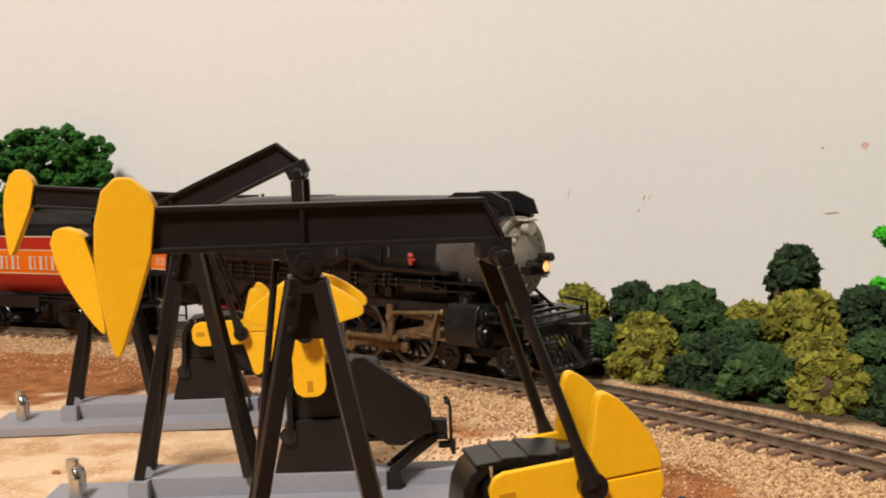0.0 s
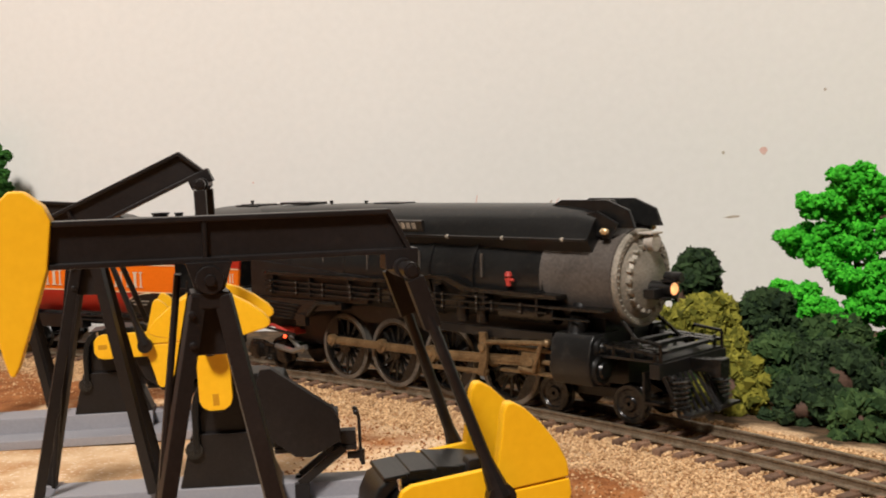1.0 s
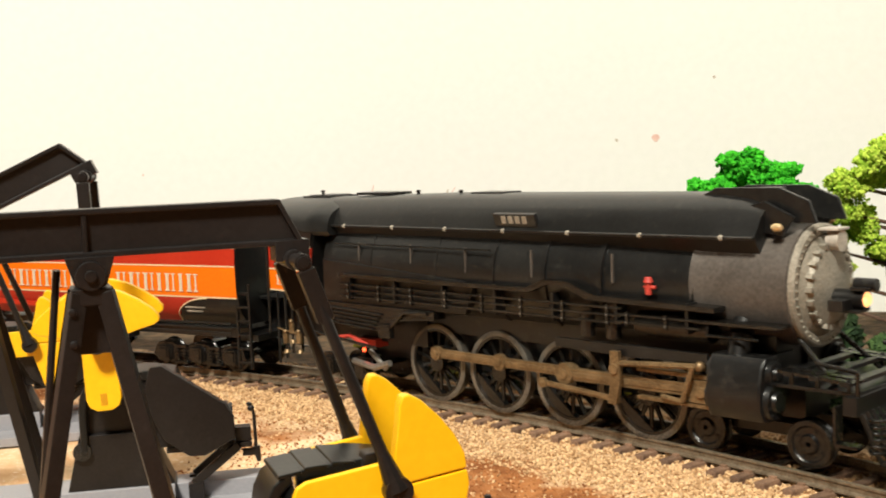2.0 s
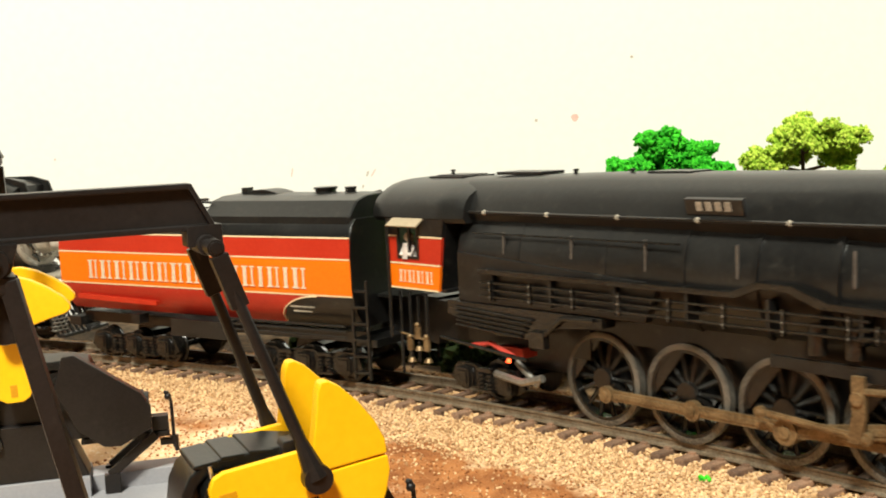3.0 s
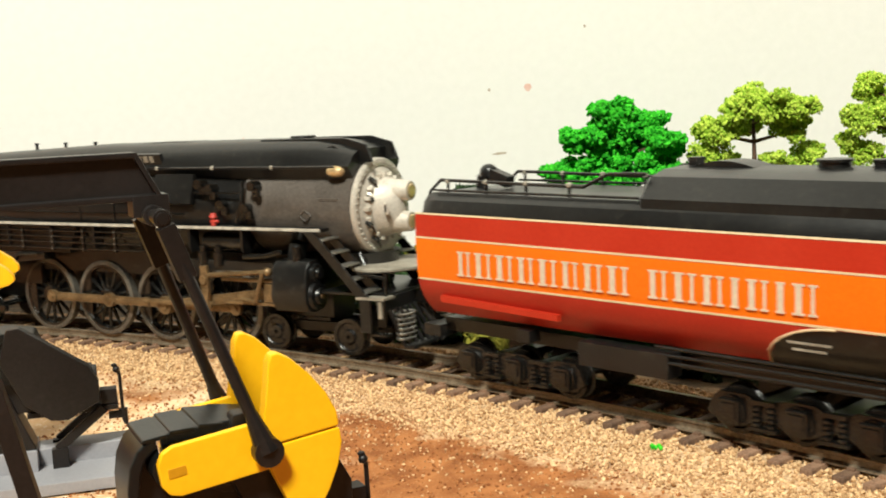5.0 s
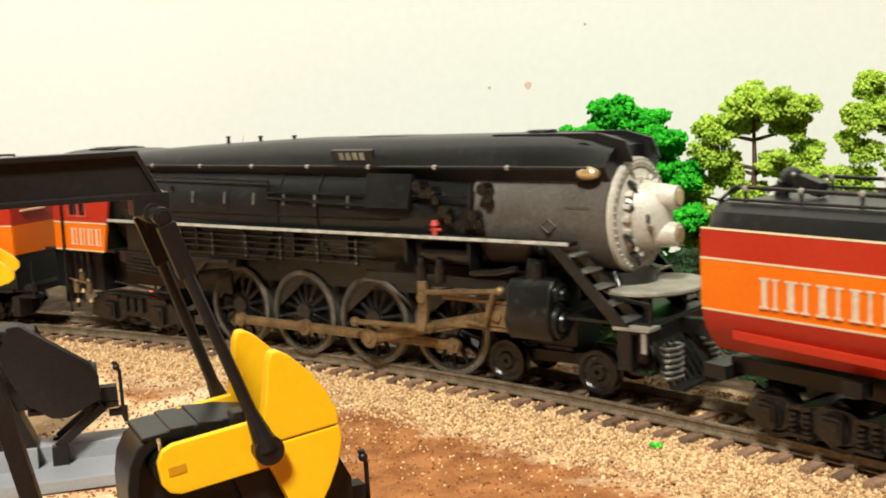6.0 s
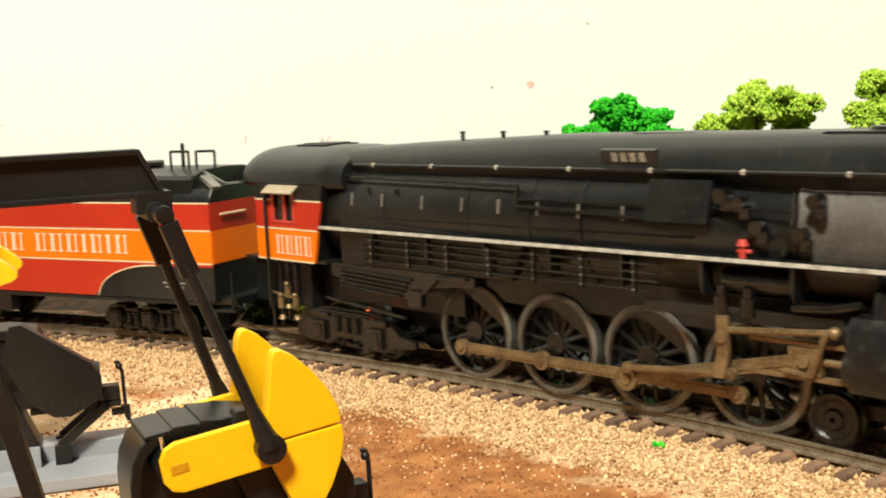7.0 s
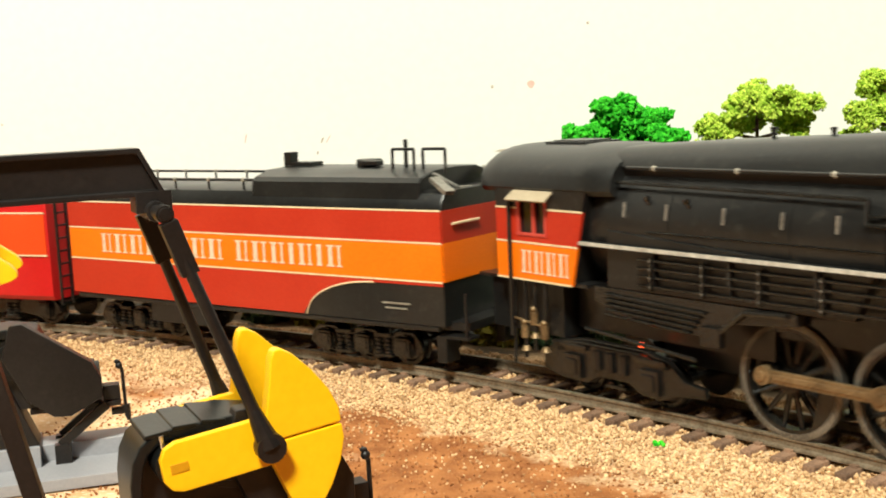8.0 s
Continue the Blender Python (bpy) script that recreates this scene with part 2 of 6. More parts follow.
def ground_material():
    m = bpy.data.materials.new("layout_ground")
    m.use_nodes = True
    n, l = m.node_tree.nodes, m.node_tree.links
    p = n["Principled BSDF"]
    tc = n.new("ShaderNodeTexCoord")

    def noise_at(scale, detail=4):
        t = n.new("ShaderNodeTexNoise")
        t.inputs["Scale"].default_value, t.inputs["Detail"].default_value = scale, detail
        l.new(tc.outputs["Object"], t.inputs["Vector"])
        return t.outputs["Fac"]

    def ramp(value, lo, hi):
        r = n.new("ShaderNodeMapRange")
        r.inputs[1].default_value, r.inputs[2].default_value = lo, hi
        l.new(value, r.inputs[0])
        return r.outputs[0]

    def blend(f, a, b):
        x = n.new("ShaderNodeMix")
        x.data_type = "RGBA"
        l.new(f, x.inputs[0])
        for k, v in ((6, a), (7, b)):
            if isinstance(v, tuple):
                x.inputs[k].default_value = (*v, 1)
            else:
                l.new(v, x.inputs[k])
        return x.outputs[2]

    def math_of(op, a, b):
        x = n.new("ShaderNodeMath")
        x.operation = op
        for k, v in ((0, a), (1, b)):
            if isinstance(v, float):
                x.inputs[k].default_value = v
            else:
                l.new(v, x.inputs[k])
        return x.outputs[0]

    def away(x, y):
        d = n.new("ShaderNodeVectorMath")
        d.operation = "DISTANCE"
        flat = n.new("ShaderNodeVectorMath")
        flat.operation = "MULTIPLY"
        l.new(tc.outputs["Object"], flat.inputs[0])
        flat.inputs[1].default_value = (1, 1, 0)
        l.new(flat.outputs[0], d.inputs[0])
        d.inputs[1].default_value = (x, y, 0)
        return d.outputs["Value"]

    wob = math_of("MULTIPLY", math_of("SUBTRACT", noise_at(45), 0.5), 0.05)
    radius = math_of("ADD", away(CX, CY), wob)
    soil = blend(ramp(noise_at(160), 0.35, 0.65), (0.21, 0.073, 0.022), (0.37, 0.15, 0.05))
    soil = blend(ramp(noise_at(2500, 2), 0.6, 0.8), soil, (0.5, 0.29, 0.15))
    cream = blend(ramp(noise_at(70), 0.4, 0.68), (0.72, 0.52, 0.32), (0.5, 0.27, 0.12))
    cream = blend(ramp(noise_at(900, 3), 0.58, 0.7), cream, (0.8, 0.68, 0.52))
    bed = blend(ramp(noise_at(1300, 3), 0.35, 0.65), (0.36, 0.22, 0.11), (0.72, 0.52, 0.32))
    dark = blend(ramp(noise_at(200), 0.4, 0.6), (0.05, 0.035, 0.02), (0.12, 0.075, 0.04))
    near = math_of("ADD", away(-0.17, 0.2), math_of("MULTIPLY", wob, 1.6))
    c = blend(ramp(near, 0.128, 0.14), cream, soil)
    c = blend(ramp(radius, R - 0.041, R - 0.035), c, bed)
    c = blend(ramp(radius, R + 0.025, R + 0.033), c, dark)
    l.new(c, p.inputs["Base Color"])
    p.inputs["Roughness"].default_value = 0.9
    p.inputs["Specular IOR Level"].default_value = 0.2
    b = n.new("ShaderNodeBump")
    b.inputs["Strength"].default_value, b.inputs["Distance"].default_value = 0.6, 0.0006
    l.new(noise_at(1100, 4), b.inputs["Height"])
    l.new(b.outputs[0], p.inputs["Normal"])
    return m


def grid_ground():
    bm = B()
    nx, ny = 310, 220
    x0, x1, y0, y1 = -1.15, 0.5, -0.56, 0.5
    vs = [[bm.verts.new((1000 * (x0 + (x1 - x0) * i / nx), 1000 * (y0 + (y1 - y0) * j / ny),
                         1000 * ground_height(x0 + (x1 - x0) * i / nx, y0 + (y1 - y0) * j / ny))) for j in range(ny + 1)] for i in range(nx + 1)]
    for i in range(nx):
        for j in range(ny):
            bm.faces.new((vs[i][j], vs[i + 1][j], vs[i + 1][j + 1], vs[i][j + 1]))
    edge = ([vs[i][0] for i in range(nx + 1)] + [vs[nx][j] for j in range(1, ny + 1)] + [vs[i][ny] for i in range(nx - 1, -1, -1)]
            + [vs[0][j] for j in range(ny - 1, 0, -1)])
    low = [bm.verts.new((v.co.x, v.co.y, -22)) for v in edge]
    for i in range(len(edge)):
        j = (i + 1) % len(edge)
        bm.faces.new((edge[i], low[i], low[j], edge[j]))
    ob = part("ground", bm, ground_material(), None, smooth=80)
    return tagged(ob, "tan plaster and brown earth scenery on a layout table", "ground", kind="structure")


grid_ground()


def layout_table():
    t = thing("layout_table", "plain wooden table that carries the model layout", "table")
    bm = B()
    box(bm, (-325, -30, -36), (1640, 1050, 27))
    part("tabletop", bm, BENCH, t, bev=1.5)
    for x in (-1080, 430):
        for y in (-500, 440):
            bm = B()
            box(bm, (x, y, -474.5), (60, 60, 850))
            part("leg", bm, BENCH, t, bev=2)


layout_table()


def slab(name, c, s, material, label, category):
    bm = B()
    box(bm, c, s)
    return tagged(part(name, bm, material, None), label, category, kind="structure")


wall_north = slab("wall_north", (0, 560, 350), (5000, 120, 2500), WALL, "smooth cream painted wall with small scuffs", "wall")
# Unseen shell of the room, painted dark to cut the bounced fill light.
slab("wall_south", (0, -2060, 350), (5000, 120, 2500), ROOM, "unseen dark wall behind the table that cuts bounced light", "wall")
slab("wall_west", (-2060, -750, 350), (120, 2500, 2500), ROOM, "unseen dark side wall that cuts bounced light", "wall")
slab("wall_east", (2060, -750, 350), (120, 2500, 2500), ROOM, "unseen dark side wall that cuts bounced light", "wall")
slab("ceiling", (0, -750, 1650), (5000, 3000, 100), ROOM, "unseen dark ceiling that cuts bounced light", "ceiling")
slab("floor", (0, -750, -950), (5000, 3000, 100), ROOM, "unseen dark floor under the table", "floor")


def wall_mark(x, z, w, h, material, tilt=0.0, seed=0):
    rnd = random.Random(seed)
    bm = B()
    k = 14
    pts = []
    for i in range(k):
        a = 2 * math.pi * i / k
        f = 0.75 + 0.35 * rnd.random()
        px, pz = w / 2 * f * math.cos(a), h / 2 * f * math.sin(a)
        ct, st = math.cos(radians(tilt)), math.sin(radians(tilt))
        pts.append((x + px * ct - pz * st, z + px * st + pz * ct))
    prism(bm, pts, 499.93, 500.3)
    part("paint_mark", bm, material, wall_north)


for i, (x, z, w, h, mm, tilt) in enumerate(((41.1, 74, 3.4, 3.6, STAIN, 20), (24, 73.5, 1.4, 1.5, SCUFF, 0), (67.1, 99.5, 1.2, 1.4, SCUFF, 0),
                                            (27.6, 45.2, 7.5, 1.1, SCUFF, 4), (-52.6, 53.2, 0.8, 3.4, SCUFF, -25), (-55, 47.5, 0.7, 1.6, SCUFF, -10),
                                            (-86.8, 55.4, 0.5, 5, STAIN, -12), (-50, 53.5, 0.5, 5, STAIN, -35), (-195, 66, 1, 1, STAIN, 0))):
    wall_mark(x, z, w, h, mm, tilt, i)


# ---- the railway track ----
def arc_loft(bm, lat0, prof, s0, s1, step):
    k = int((s1 - s0) / step) + 1
    rings = []
    for i in range(k + 1):
        s = s0 + (s1 - s0) * i / k
        rings.append([on_line(s, (lat0 + y) / 1000, z / 1000) * 1000 for y, z in prof])
    loft(bm, rings)


track = thing("railway_track", "weathered model railway track with brown ties in tan ballast", "railway track", kind="structure")
RAILPROF = [(-1.15, -2.5), (1.15, -2.5), (1.15, -2.15), (0.3, -1.75), (0.3, -0.75), (0.6, -0.55), (0.6, -0.08), (0.45, 0), (-0.45, 0), (-0.6, -0.08),
            (-0.6, -0.55), (-0.3, -0.75), (-0.3, -1.75), (-1.15, -2.15)]
for lat in (8.3, -8.3):
    bm = B()
    arc_loft(bm, lat, RAILPROF, -0.58, 1.2, 0.007)
    part("rail", bm, RAIL, track, "brown weathered rail with a worn bright top")


def granules(name, label, category, points, size, material, seed, lump=0.35, kind="stuff", parent=None):
    """Many small uneven stones or foam crumbs in one mesh."""
    base = np.array([(1, 0, 0), (-1, 0, 0), (0, 1, 0), (0, -1, 0), (0, 0, 1), (0, 0, -1)], float)
    face = np.array([(0, 2, 4), (2, 1, 4), (1, 3, 4), (3, 0, 4), (2, 0, 5), (1, 2, 5), (3, 1, 5), (0, 3, 5)])
    rs = np.random.RandomState(seed)
    pts = np.asarray(points, float)
    k = len(pts)
    q = rs.normal(size=(k, 3, 3))
    turn = np.linalg.qr(q)[0]
    sc = size * (0.55 + 0.9 * rs.rand(k, 1, 1)) * (1 + lump * rs.uniform(-1, 1, (k, 6, 1)))
    v = np.einsum("kij,nj->kni", turn, base) * sc + pts[:, None, :]
    f = (face[None] + 6 * np.arange(k)[:, None, None]).reshape(-1, 3)
    me = bpy.data.meshes.new(name)
    me.from_pydata(v.reshape(-1, 3).tolist(), [], f.tolist())
    me.materials.append(material)
    ob = new(name, me)
    if parent:
        ob.parent = parent
        if kind:
            ob["kind"] = kind
        return ob
    return tagged(ob, label, category, kind=kind)


# ---- wheels and running gear ----
def spoked_wheel(bm, r, y, crank, spokes=14, out=-1):
    """One driving wheel in the x-z plane at y; out: the side it faces."""
    w = 1.25
    n = 40
    prof = [(r - 1.7, -w), (r - 0.25, -w), (r - 0.25, w), (r - 1.7, w)]
    rings = [[((rr) * math.sin(2 * math.pi * i / n), y + yy, rr * math.cos(2 * math.pi * i / n)) for rr, yy in prof] for i in range(n)]
    loft(bm, rings + [rings[0]], caps=False)
    cyl(bm, (0, y - w - 0.3, 0), (0, y + w + 0.3, 0), 2.6, n=20)
    cyl(bm, (crank, y - w - 0.35, 0), (crank, y + w, 0), 1.9, n=14)
    pts = []
    for i in range(9):
        a = math.pi + radians(-48 + 12 * i)
        pts.append(((r - 1.5) * math.cos(a), (r - 1.5) * math.sin(a)))
    prism(bm, pts, y - w * 0.8, y + w * 0.8)


def tyre_ring(bm, r, y, out):
    n = 44
    prof = [(r - 0.9, -1.5 * out), (r, -1.5 * out), (r, 0.4 * out), (r + 0.35, 0.8 * out), (r + 0.45, 1.2 * out), (r + 0.1, 1.4 * out), (r - 0.9, 1.4 * out)]
    rings = [[(rr * math.sin(2 * math.pi * i / n), y - yy, rr * math.cos(2 * math.pi * i / n)) for rr, yy in prof] for i in range(n)]
    loft(bm, rings + [rings[0]], caps=False)


def driving_axle(engine, x, r, crank):
    bm = B()
    for y in (-8.6, 8.6):
        spoked_wheel(bm, r, y, crank if y < 0 else -crank)
    cyl(bm, (0, -8, 0), (0, 8, 0), 1.6)
    ob = part("driving_wheelset", bm, GRIME, engine, at=Matrix.Translation((x / 1000, 0, r / 1000)))
    bm = B()
    cyl(bm, (0, 0, 1.8), (0, 0, r - 1.3), 0.7, 0.5, n=6)
    spoke = part("spoke", bm, GRIME, ob, at=Matrix.Translation((0, -0.0086, 0)))
    for y in (-0.0086, 0.0086):
        for i in range(14):
            if i or y > 0:
                more = spoke.copy()
                scene.collection.objects.link(more)
            else:
                more = spoke
            more.matrix_basis = Matrix.Translation((0, y, 0)) @ Matrix.Rotation(2 * math.pi * i / 14, 4, "Y")
    for y, o in ((-8.6, 1), (8.6, -1)):
        bm = B()
        tyre_ring(bm, r, y, o)
        part("tyre", bm, TYRE, ob, "worn steel tyre")
    return ob, r


def small_axle(owner, x, r, y=8.6, material=None):
    bm = B()
    for s in (-1, 1):
        n = 28
        prof = [(0.6, -1.6), (r * 0.35, -1.6), (r * 0.45, -0.9), (r * 0.72, -0.9), (r * 0.8, -1.4), (r, -1.4), (r, 0.6), (r + 0.5, 1.0), (r + 0.5, 1.3), (0.6, 1.3)]
        rings = [[(rr * math.sin(2 * math.pi * i / n), s * (y - yy), rr * math.cos(2 * math.pi * i / n)) for rr, yy in prof] for i in range(n)]
        loft(bm, rings + [rings[0]], caps=False)
        for k in range(4):
            a = k * math.pi / 2 + 0.4
            ball(bm, (r * 0.6 * math.sin(a), s * (y + 0.95), r * 0.6 * math.cos(a)), 0.35, 1)
    cyl(bm, (0, -y, 0), (0, y, 0), 1.0)
    return part("wheelset", bm, material or GRIME, owner, at=Matrix.Translation((x / 1000, 0, r / 1000))), r


def rod_between(name, engine, length, tall, thick, ends, material, label):
    """A flat rod along x from the origin, with round bosses at the given places."""
    bm = B()
    box(bm, (length / 2, 0, 0), (length, thick, tall))
    box(bm, (length / 2, -thick * 0.3, 0), (length - 5, thick, tall * 0.45))
    for e, rr in ends:
        cyl(bm, (e, -thick * 1.1, 0), (e, thick * 0.7, 0), rr, n=16)
        cyl(bm, (e, -thick * 1.6, 0), (e, -thick, 0), rr * 0.5, n=8)
    return part(name, bm, material, engine, label, bev=0.12)


def truck_frame(owner, xs, lat, r, name="truck_frame"):
    """Cast side frames with journal boxes, springs and equalisers, on both sides."""
    made = []
    for s in (-1, 1):
        bm = B()
        a, b = min(xs) - 6, max(xs) + 6
        pts = [(a, r - 1), (a + 1.5, r + 2.2)]
        for i, x in enumerate(xs):
            pts += [(x - 3, r + 3.6), (x + 3, r + 3.6)]
            if i < len(xs) - 1:
                m = (x + xs[i + 1]) / 2
                pts += [(m, r + 2.0)]
        pts += [(b - 1.5, r + 2.2), (b, r - 1)]
        low = []
        for i, x in enumerate(xs[::-1]):
            low += [(x + 3.6, r - 2.6), (x - 3.6, r - 2.6)]
            if i < len(xs) - 1:
                low += [((x + xs[::-1][i + 1]) / 2 + 1.6, r - 1.2), ((x + xs[::-1][i + 1]) / 2 - 1.6, r - 1.2)]
        prism(bm, pts + low, s * lat, s * (lat + 1.3))
        for x in xs:
            box(bm, (x, s * (lat + 1.6), r - 0.2), (4.8, 2.4, 4.8))
            box(bm, (x, s * (lat + 2.9), r), (3.4, 0.5, 3.2))
            cyl(bm, (x, s * (lat + 1.2), r - 0.2), (x, s * (lat + 2.0), r - 0.2), 3.3, n=16)
            cyl(bm, (x - 2, s * (lat + 2.6), r + 2.1), (x + 2, s * (lat + 2.6), r + 2.1), 0.5, n=6)
        for x0, x1 in zip(xs[:-1], xs[1:]):
            m = (x0 + x1) / 2
            for k in (-1.6, 1.6):
                for z in range(4):
                    cyl(bm, (m + k, s * (lat + 1.5), r - 2.4 + z * 1.1), (m + k, s * (lat + 1.5), r - 1.7 + z * 1.1), 1.05, n=8)
            box(bm, (m, s * (lat + 1.4), r - 3.0), (6, 1.8, 0.8))
            box(bm, (m, s * (lat + 1.6), r + 2.6), (5.4, 1.6, 0.9))
        ob = part(name, bm, GRIME, owner, "grimy black cast side frame", bev=0.1)
        made.append(ob)
    bm = B()
    for x0, x1 in zip(xs[:-1], xs[1:]):
        box(bm, ((x0 + x1) / 2, 0, r + 1), (5, 2 * lat, 2))
    part("bolster", bm, BLACK, owner)
    return made


def bars_text(owner, x0, x1, z0, z1, y, widths, material, name="lettering_bar"):
    """Plain upright bars, a pair for each sign of a row of lettering."""
    total = sum(abs(w) for w in widths) + 0.28 * (sum(w > 0 for w in widths) - 1)
    u = (x1 - x0) / total
    x = x0
    for w in widths:
        if w > 0:
            bm = B()
            ww = w * u
            h = z1 - z0
            stems = [(0.24, 0.27), (0.84, 0.13)] if w > 0.5 else [(0.5, 0.6)]
            for c, wide in stems:
                box(bm, (x + ww * c, y, (z0 + z1) / 2), (ww * wide, 0.12, h))
                for z in (z0 + h * 0.035, z1 - h * 0.035):
                    box(bm, (x + ww * c, y, z), (min(ww * (wide + 0.24), ww), 0.16, h * 0.07))
            part(name, bm, material, owner)
            x += ww + 0.28 * u
        else:
            x += -w * u


ROWOFLETTERS = [0.8, 1, 1, 0.9, 1, 0.85, 0.95, 1, -0.7, 0.85, 1, 0.9, 0.4, 0.85, 0.4, 0.9]


# ---- the engines ----
def boiler_ring(x, r, zc, n=40, flat=0.0):
    return [(x, r * math.sin(2 * math.pi * i / n), zc + r * math.cos(2 * math.pi * i / n)) for i in range(n)]


def casing_ring(x, top, half, seam_y, seam_z):
    """The streamlined casing on top of the boiler: an arch from one seam to the other, closed inside the boiler."""
    pts = [(x, -seam_y, seam_z)]
    for f, g in ((0.93, 0.3), (0.84, 0.58), (0.7, 0.84), (0.52, 0.955), (0.3, 0.99), (0, 1.0), (-0.3, 0.99), (-0.52, 0.955), (-0.7, 0.84), (-0.84, 0.58), (-0.93, 0.3)):
        pts.append((x, -seam_y * f * half, seam_z + (top - seam_z) * g))
    pts += [(x, seam_y, seam_z), (x, seam_y * 0.8, seam_z - 4), (x, -seam_y * 0.8, seam_z - 4)]
    return pts


def side_strip(bm, y, pts, t=0.5):
    prism(bm, pts, y - t / 2, y + t / 2)


def cab(engine, xb, xf, spec):
    """Cab with painted sides, real window openings, awnings, curved roof. xb, xf: back and front at mid height."""
    ztop, zr, zo, zb, slant = spec["ztop"], spec["zred"], spec["zorange"], spec["zbot"], spec["slant"]
    y0 = 18.0
    w0, w1, wz0, wz1 = spec["window"]

    def front(z):
        return xf + slant * (z - zr) / (zr - zb)

    for s in (-1, 1):
        y = s * y0
        bm = B()
        side_strip(bm, y, [(xb, wz1), (front(wz1), wz1), (front(ztop), ztop), (xb, ztop)], 0.8)
        side_strip(bm, y, [(w1, zr), (front(zr), zr), (front(wz1), wz1), (w1, wz1)], 0.8)
        side_strip(bm, y, [(xb, zr), (w0, zr), (w0, wz1), (xb, wz1)], 0.8)
        part("cab_upper_side", bm, BLACK, engine, "black upper cab side")
        bm = B()
        side_strip(bm, y, [(w1, zo), (front(zo), zo), (front(zr), zr), (w1, zr)], 0.8)
        side_strip(bm, y, [(xb, zo), (w0, zo), (w0, zr), (xb, zr)], 0.8)
        side_strip(bm, y, [(w0, zo), (w1, zo), (w1, wz0), (w0, wz0)], 0.8)
        part("cab_red_band", bm, RED, engine, "red painted cab band")
        bm = B()
        side_strip(bm, y, [(xb, zb), (front(zb), zb), (front(zo), zo), (xb, zo)], 0.8)
        part("cab_orange_band", bm, ORANGE, engine, "orange painted cab band")
        for z in (zr, zo, zb + 0.2):
            bm = B()
            if z > wz0 + 0.3:
                box(bm, ((xb + w0) / 2, y + s * 0.42, z), (w0 - xb, 0.2, 0.45))
                box(bm, ((w1 + front(z)) / 2, y + s * 0.42, z), (front(z) - w1, 0.2, 0.45))
            else:
                box(bm, ((xb + front(z)) / 2, y + s * 0.42, z), (front(z) - xb, 0.2, 0.45))
            part("stripe", bm, STRIPE, engine, "thin cream stripe")
        bm = B()
        for x in (w0, w1, w0 + (w1 - w0) * 0.56):
            box(bm, (x, y + s * 0.25, (wz0 + wz1) / 2), (0.9, 0.7, wz1 - wz0))
        for z in (wz0, wz1):
            box(bm, ((w0 + w1) / 2, y + s * 0.25, z), (w1 - w0 + 0.9, 0.8, 0.7))
        part("window_frame", bm, spec["trim"], engine, bev=0.08)
        # The far pane is opaque, added so an open window still looks dark.
        if s > 0 or not spec["half"]:
            bm = B()
            box(bm, ((w0 + w1) / 2, y - s * 0.5, (wz0 + wz1) / 2), (w1 - w0, 0.25, wz1 - wz0))
            part("window_pane", bm, GLASSDARK, engine, "opaque black pane that keeps the cab window dark")
        bm = B()
        prism(bm, [(w0 - 1.5, wz1 + 0.6), (w1 + 2.5, wz1 + 0.6), (w1 + 2.2, wz1 + 1.3), (w0 - 1.2, wz1 + 1.3)], y, y + s * 0.3)
        box(bm, ((w0 + w1) / 2 + 0.5, y + s * 1.7, wz1 + 0.1), (w1 - w0 + 4.2, 3.6, 0.5), Euler((s * -0.62, 0, 0)))
        part("awning", bm, AWNING, engine, "tan awning over the cab window", bev=0.08)
        bm = B()
        xg = xb + spec["rail"]
        cyl(bm, (xg, y + s * 1.0, zb - 14), (xg, y + s * 1.0, ztop - 3), 0.5, n=8)
        for z in (zb - 11, zb + 1, ztop - 4):
            cyl(bm, (xg, y - s * 0.5, z), (xg, y + s * 1.0, z), 0.32, n=6)
        part("grab_rail", bm, BLACK, engine)
    # roof, front wall, floor, back head
    rings = []
    for x, dz, k in ((xb - 6, -1.6, 0.96), (xb - 4, -0.3, 0.99), (xb, 0, 1), (xf - 2, 0.0, 1), (front(ztop) + 1.5, -0.4, 0.99), (front(ztop) + 6, -1.4, 0.9)):
        ring = []
        for i in range(17):
            a = radians(-90 + 180 * i / 16)
            ring.append((x, (y0 + 0.7) * k * math.copysign(abs(math.sin(a)) ** 0.8, math.sin(a)), ztop - 1 + (spec["roof"] - ztop + 1 + dz) * math.cos(a) ** 0.75 if abs(math.cos(a)) > 1e-6 else ztop - 1))
        ring += [(x, (y0 - 0.4) * k, ztop - 2.2), (x, -(y0 - 0.4) * k, ztop - 2.2)]
        rings.append(ring)
    bm = B()
    loft(bm, rings)
    part("cab_roof", bm, SATIN, engine, "satin black curved cab roof", smooth=28)
    bm = B()
    box(bm, (xb + 12, 0, spec["roof"] - 0.1), (14, 12, 0.7))
    box(bm, (xb + 12, 0, spec["roof"] + 0.3), (11, 9, 0.5))
    part("roof_hatch", bm, BLACK, engine, bev=0.15)
    bm = B()
    side = [(front(zb) - 0.6, zb), (front(ztop) - 0.6, ztop), (front(ztop) + 0.2, ztop), (front(zb) + 0.2, zb)]
    prism(bm, side, -y0 + 0.4, y0 - 0.4)
    box(bm, ((xb + xf) / 2, 0, zb + 0.3), (xf - xb, 2 * y0 - 1, 0.8))
    box(bm, (xf - 7, 0, zb + 9), (8, 22, 17))
    part("cab_inside", bm, BLACK, engine)
    widths = [0.9, 0.85, 0.85, 0.85]
    n0, n1 = spec["number"]
    for y in (-y0 - 0.45, y0 + 0.45):
        bars_text(engine, n0, n1, zb + 1.9, zo - 1.8, y, widths, LETTER, "number_bar")


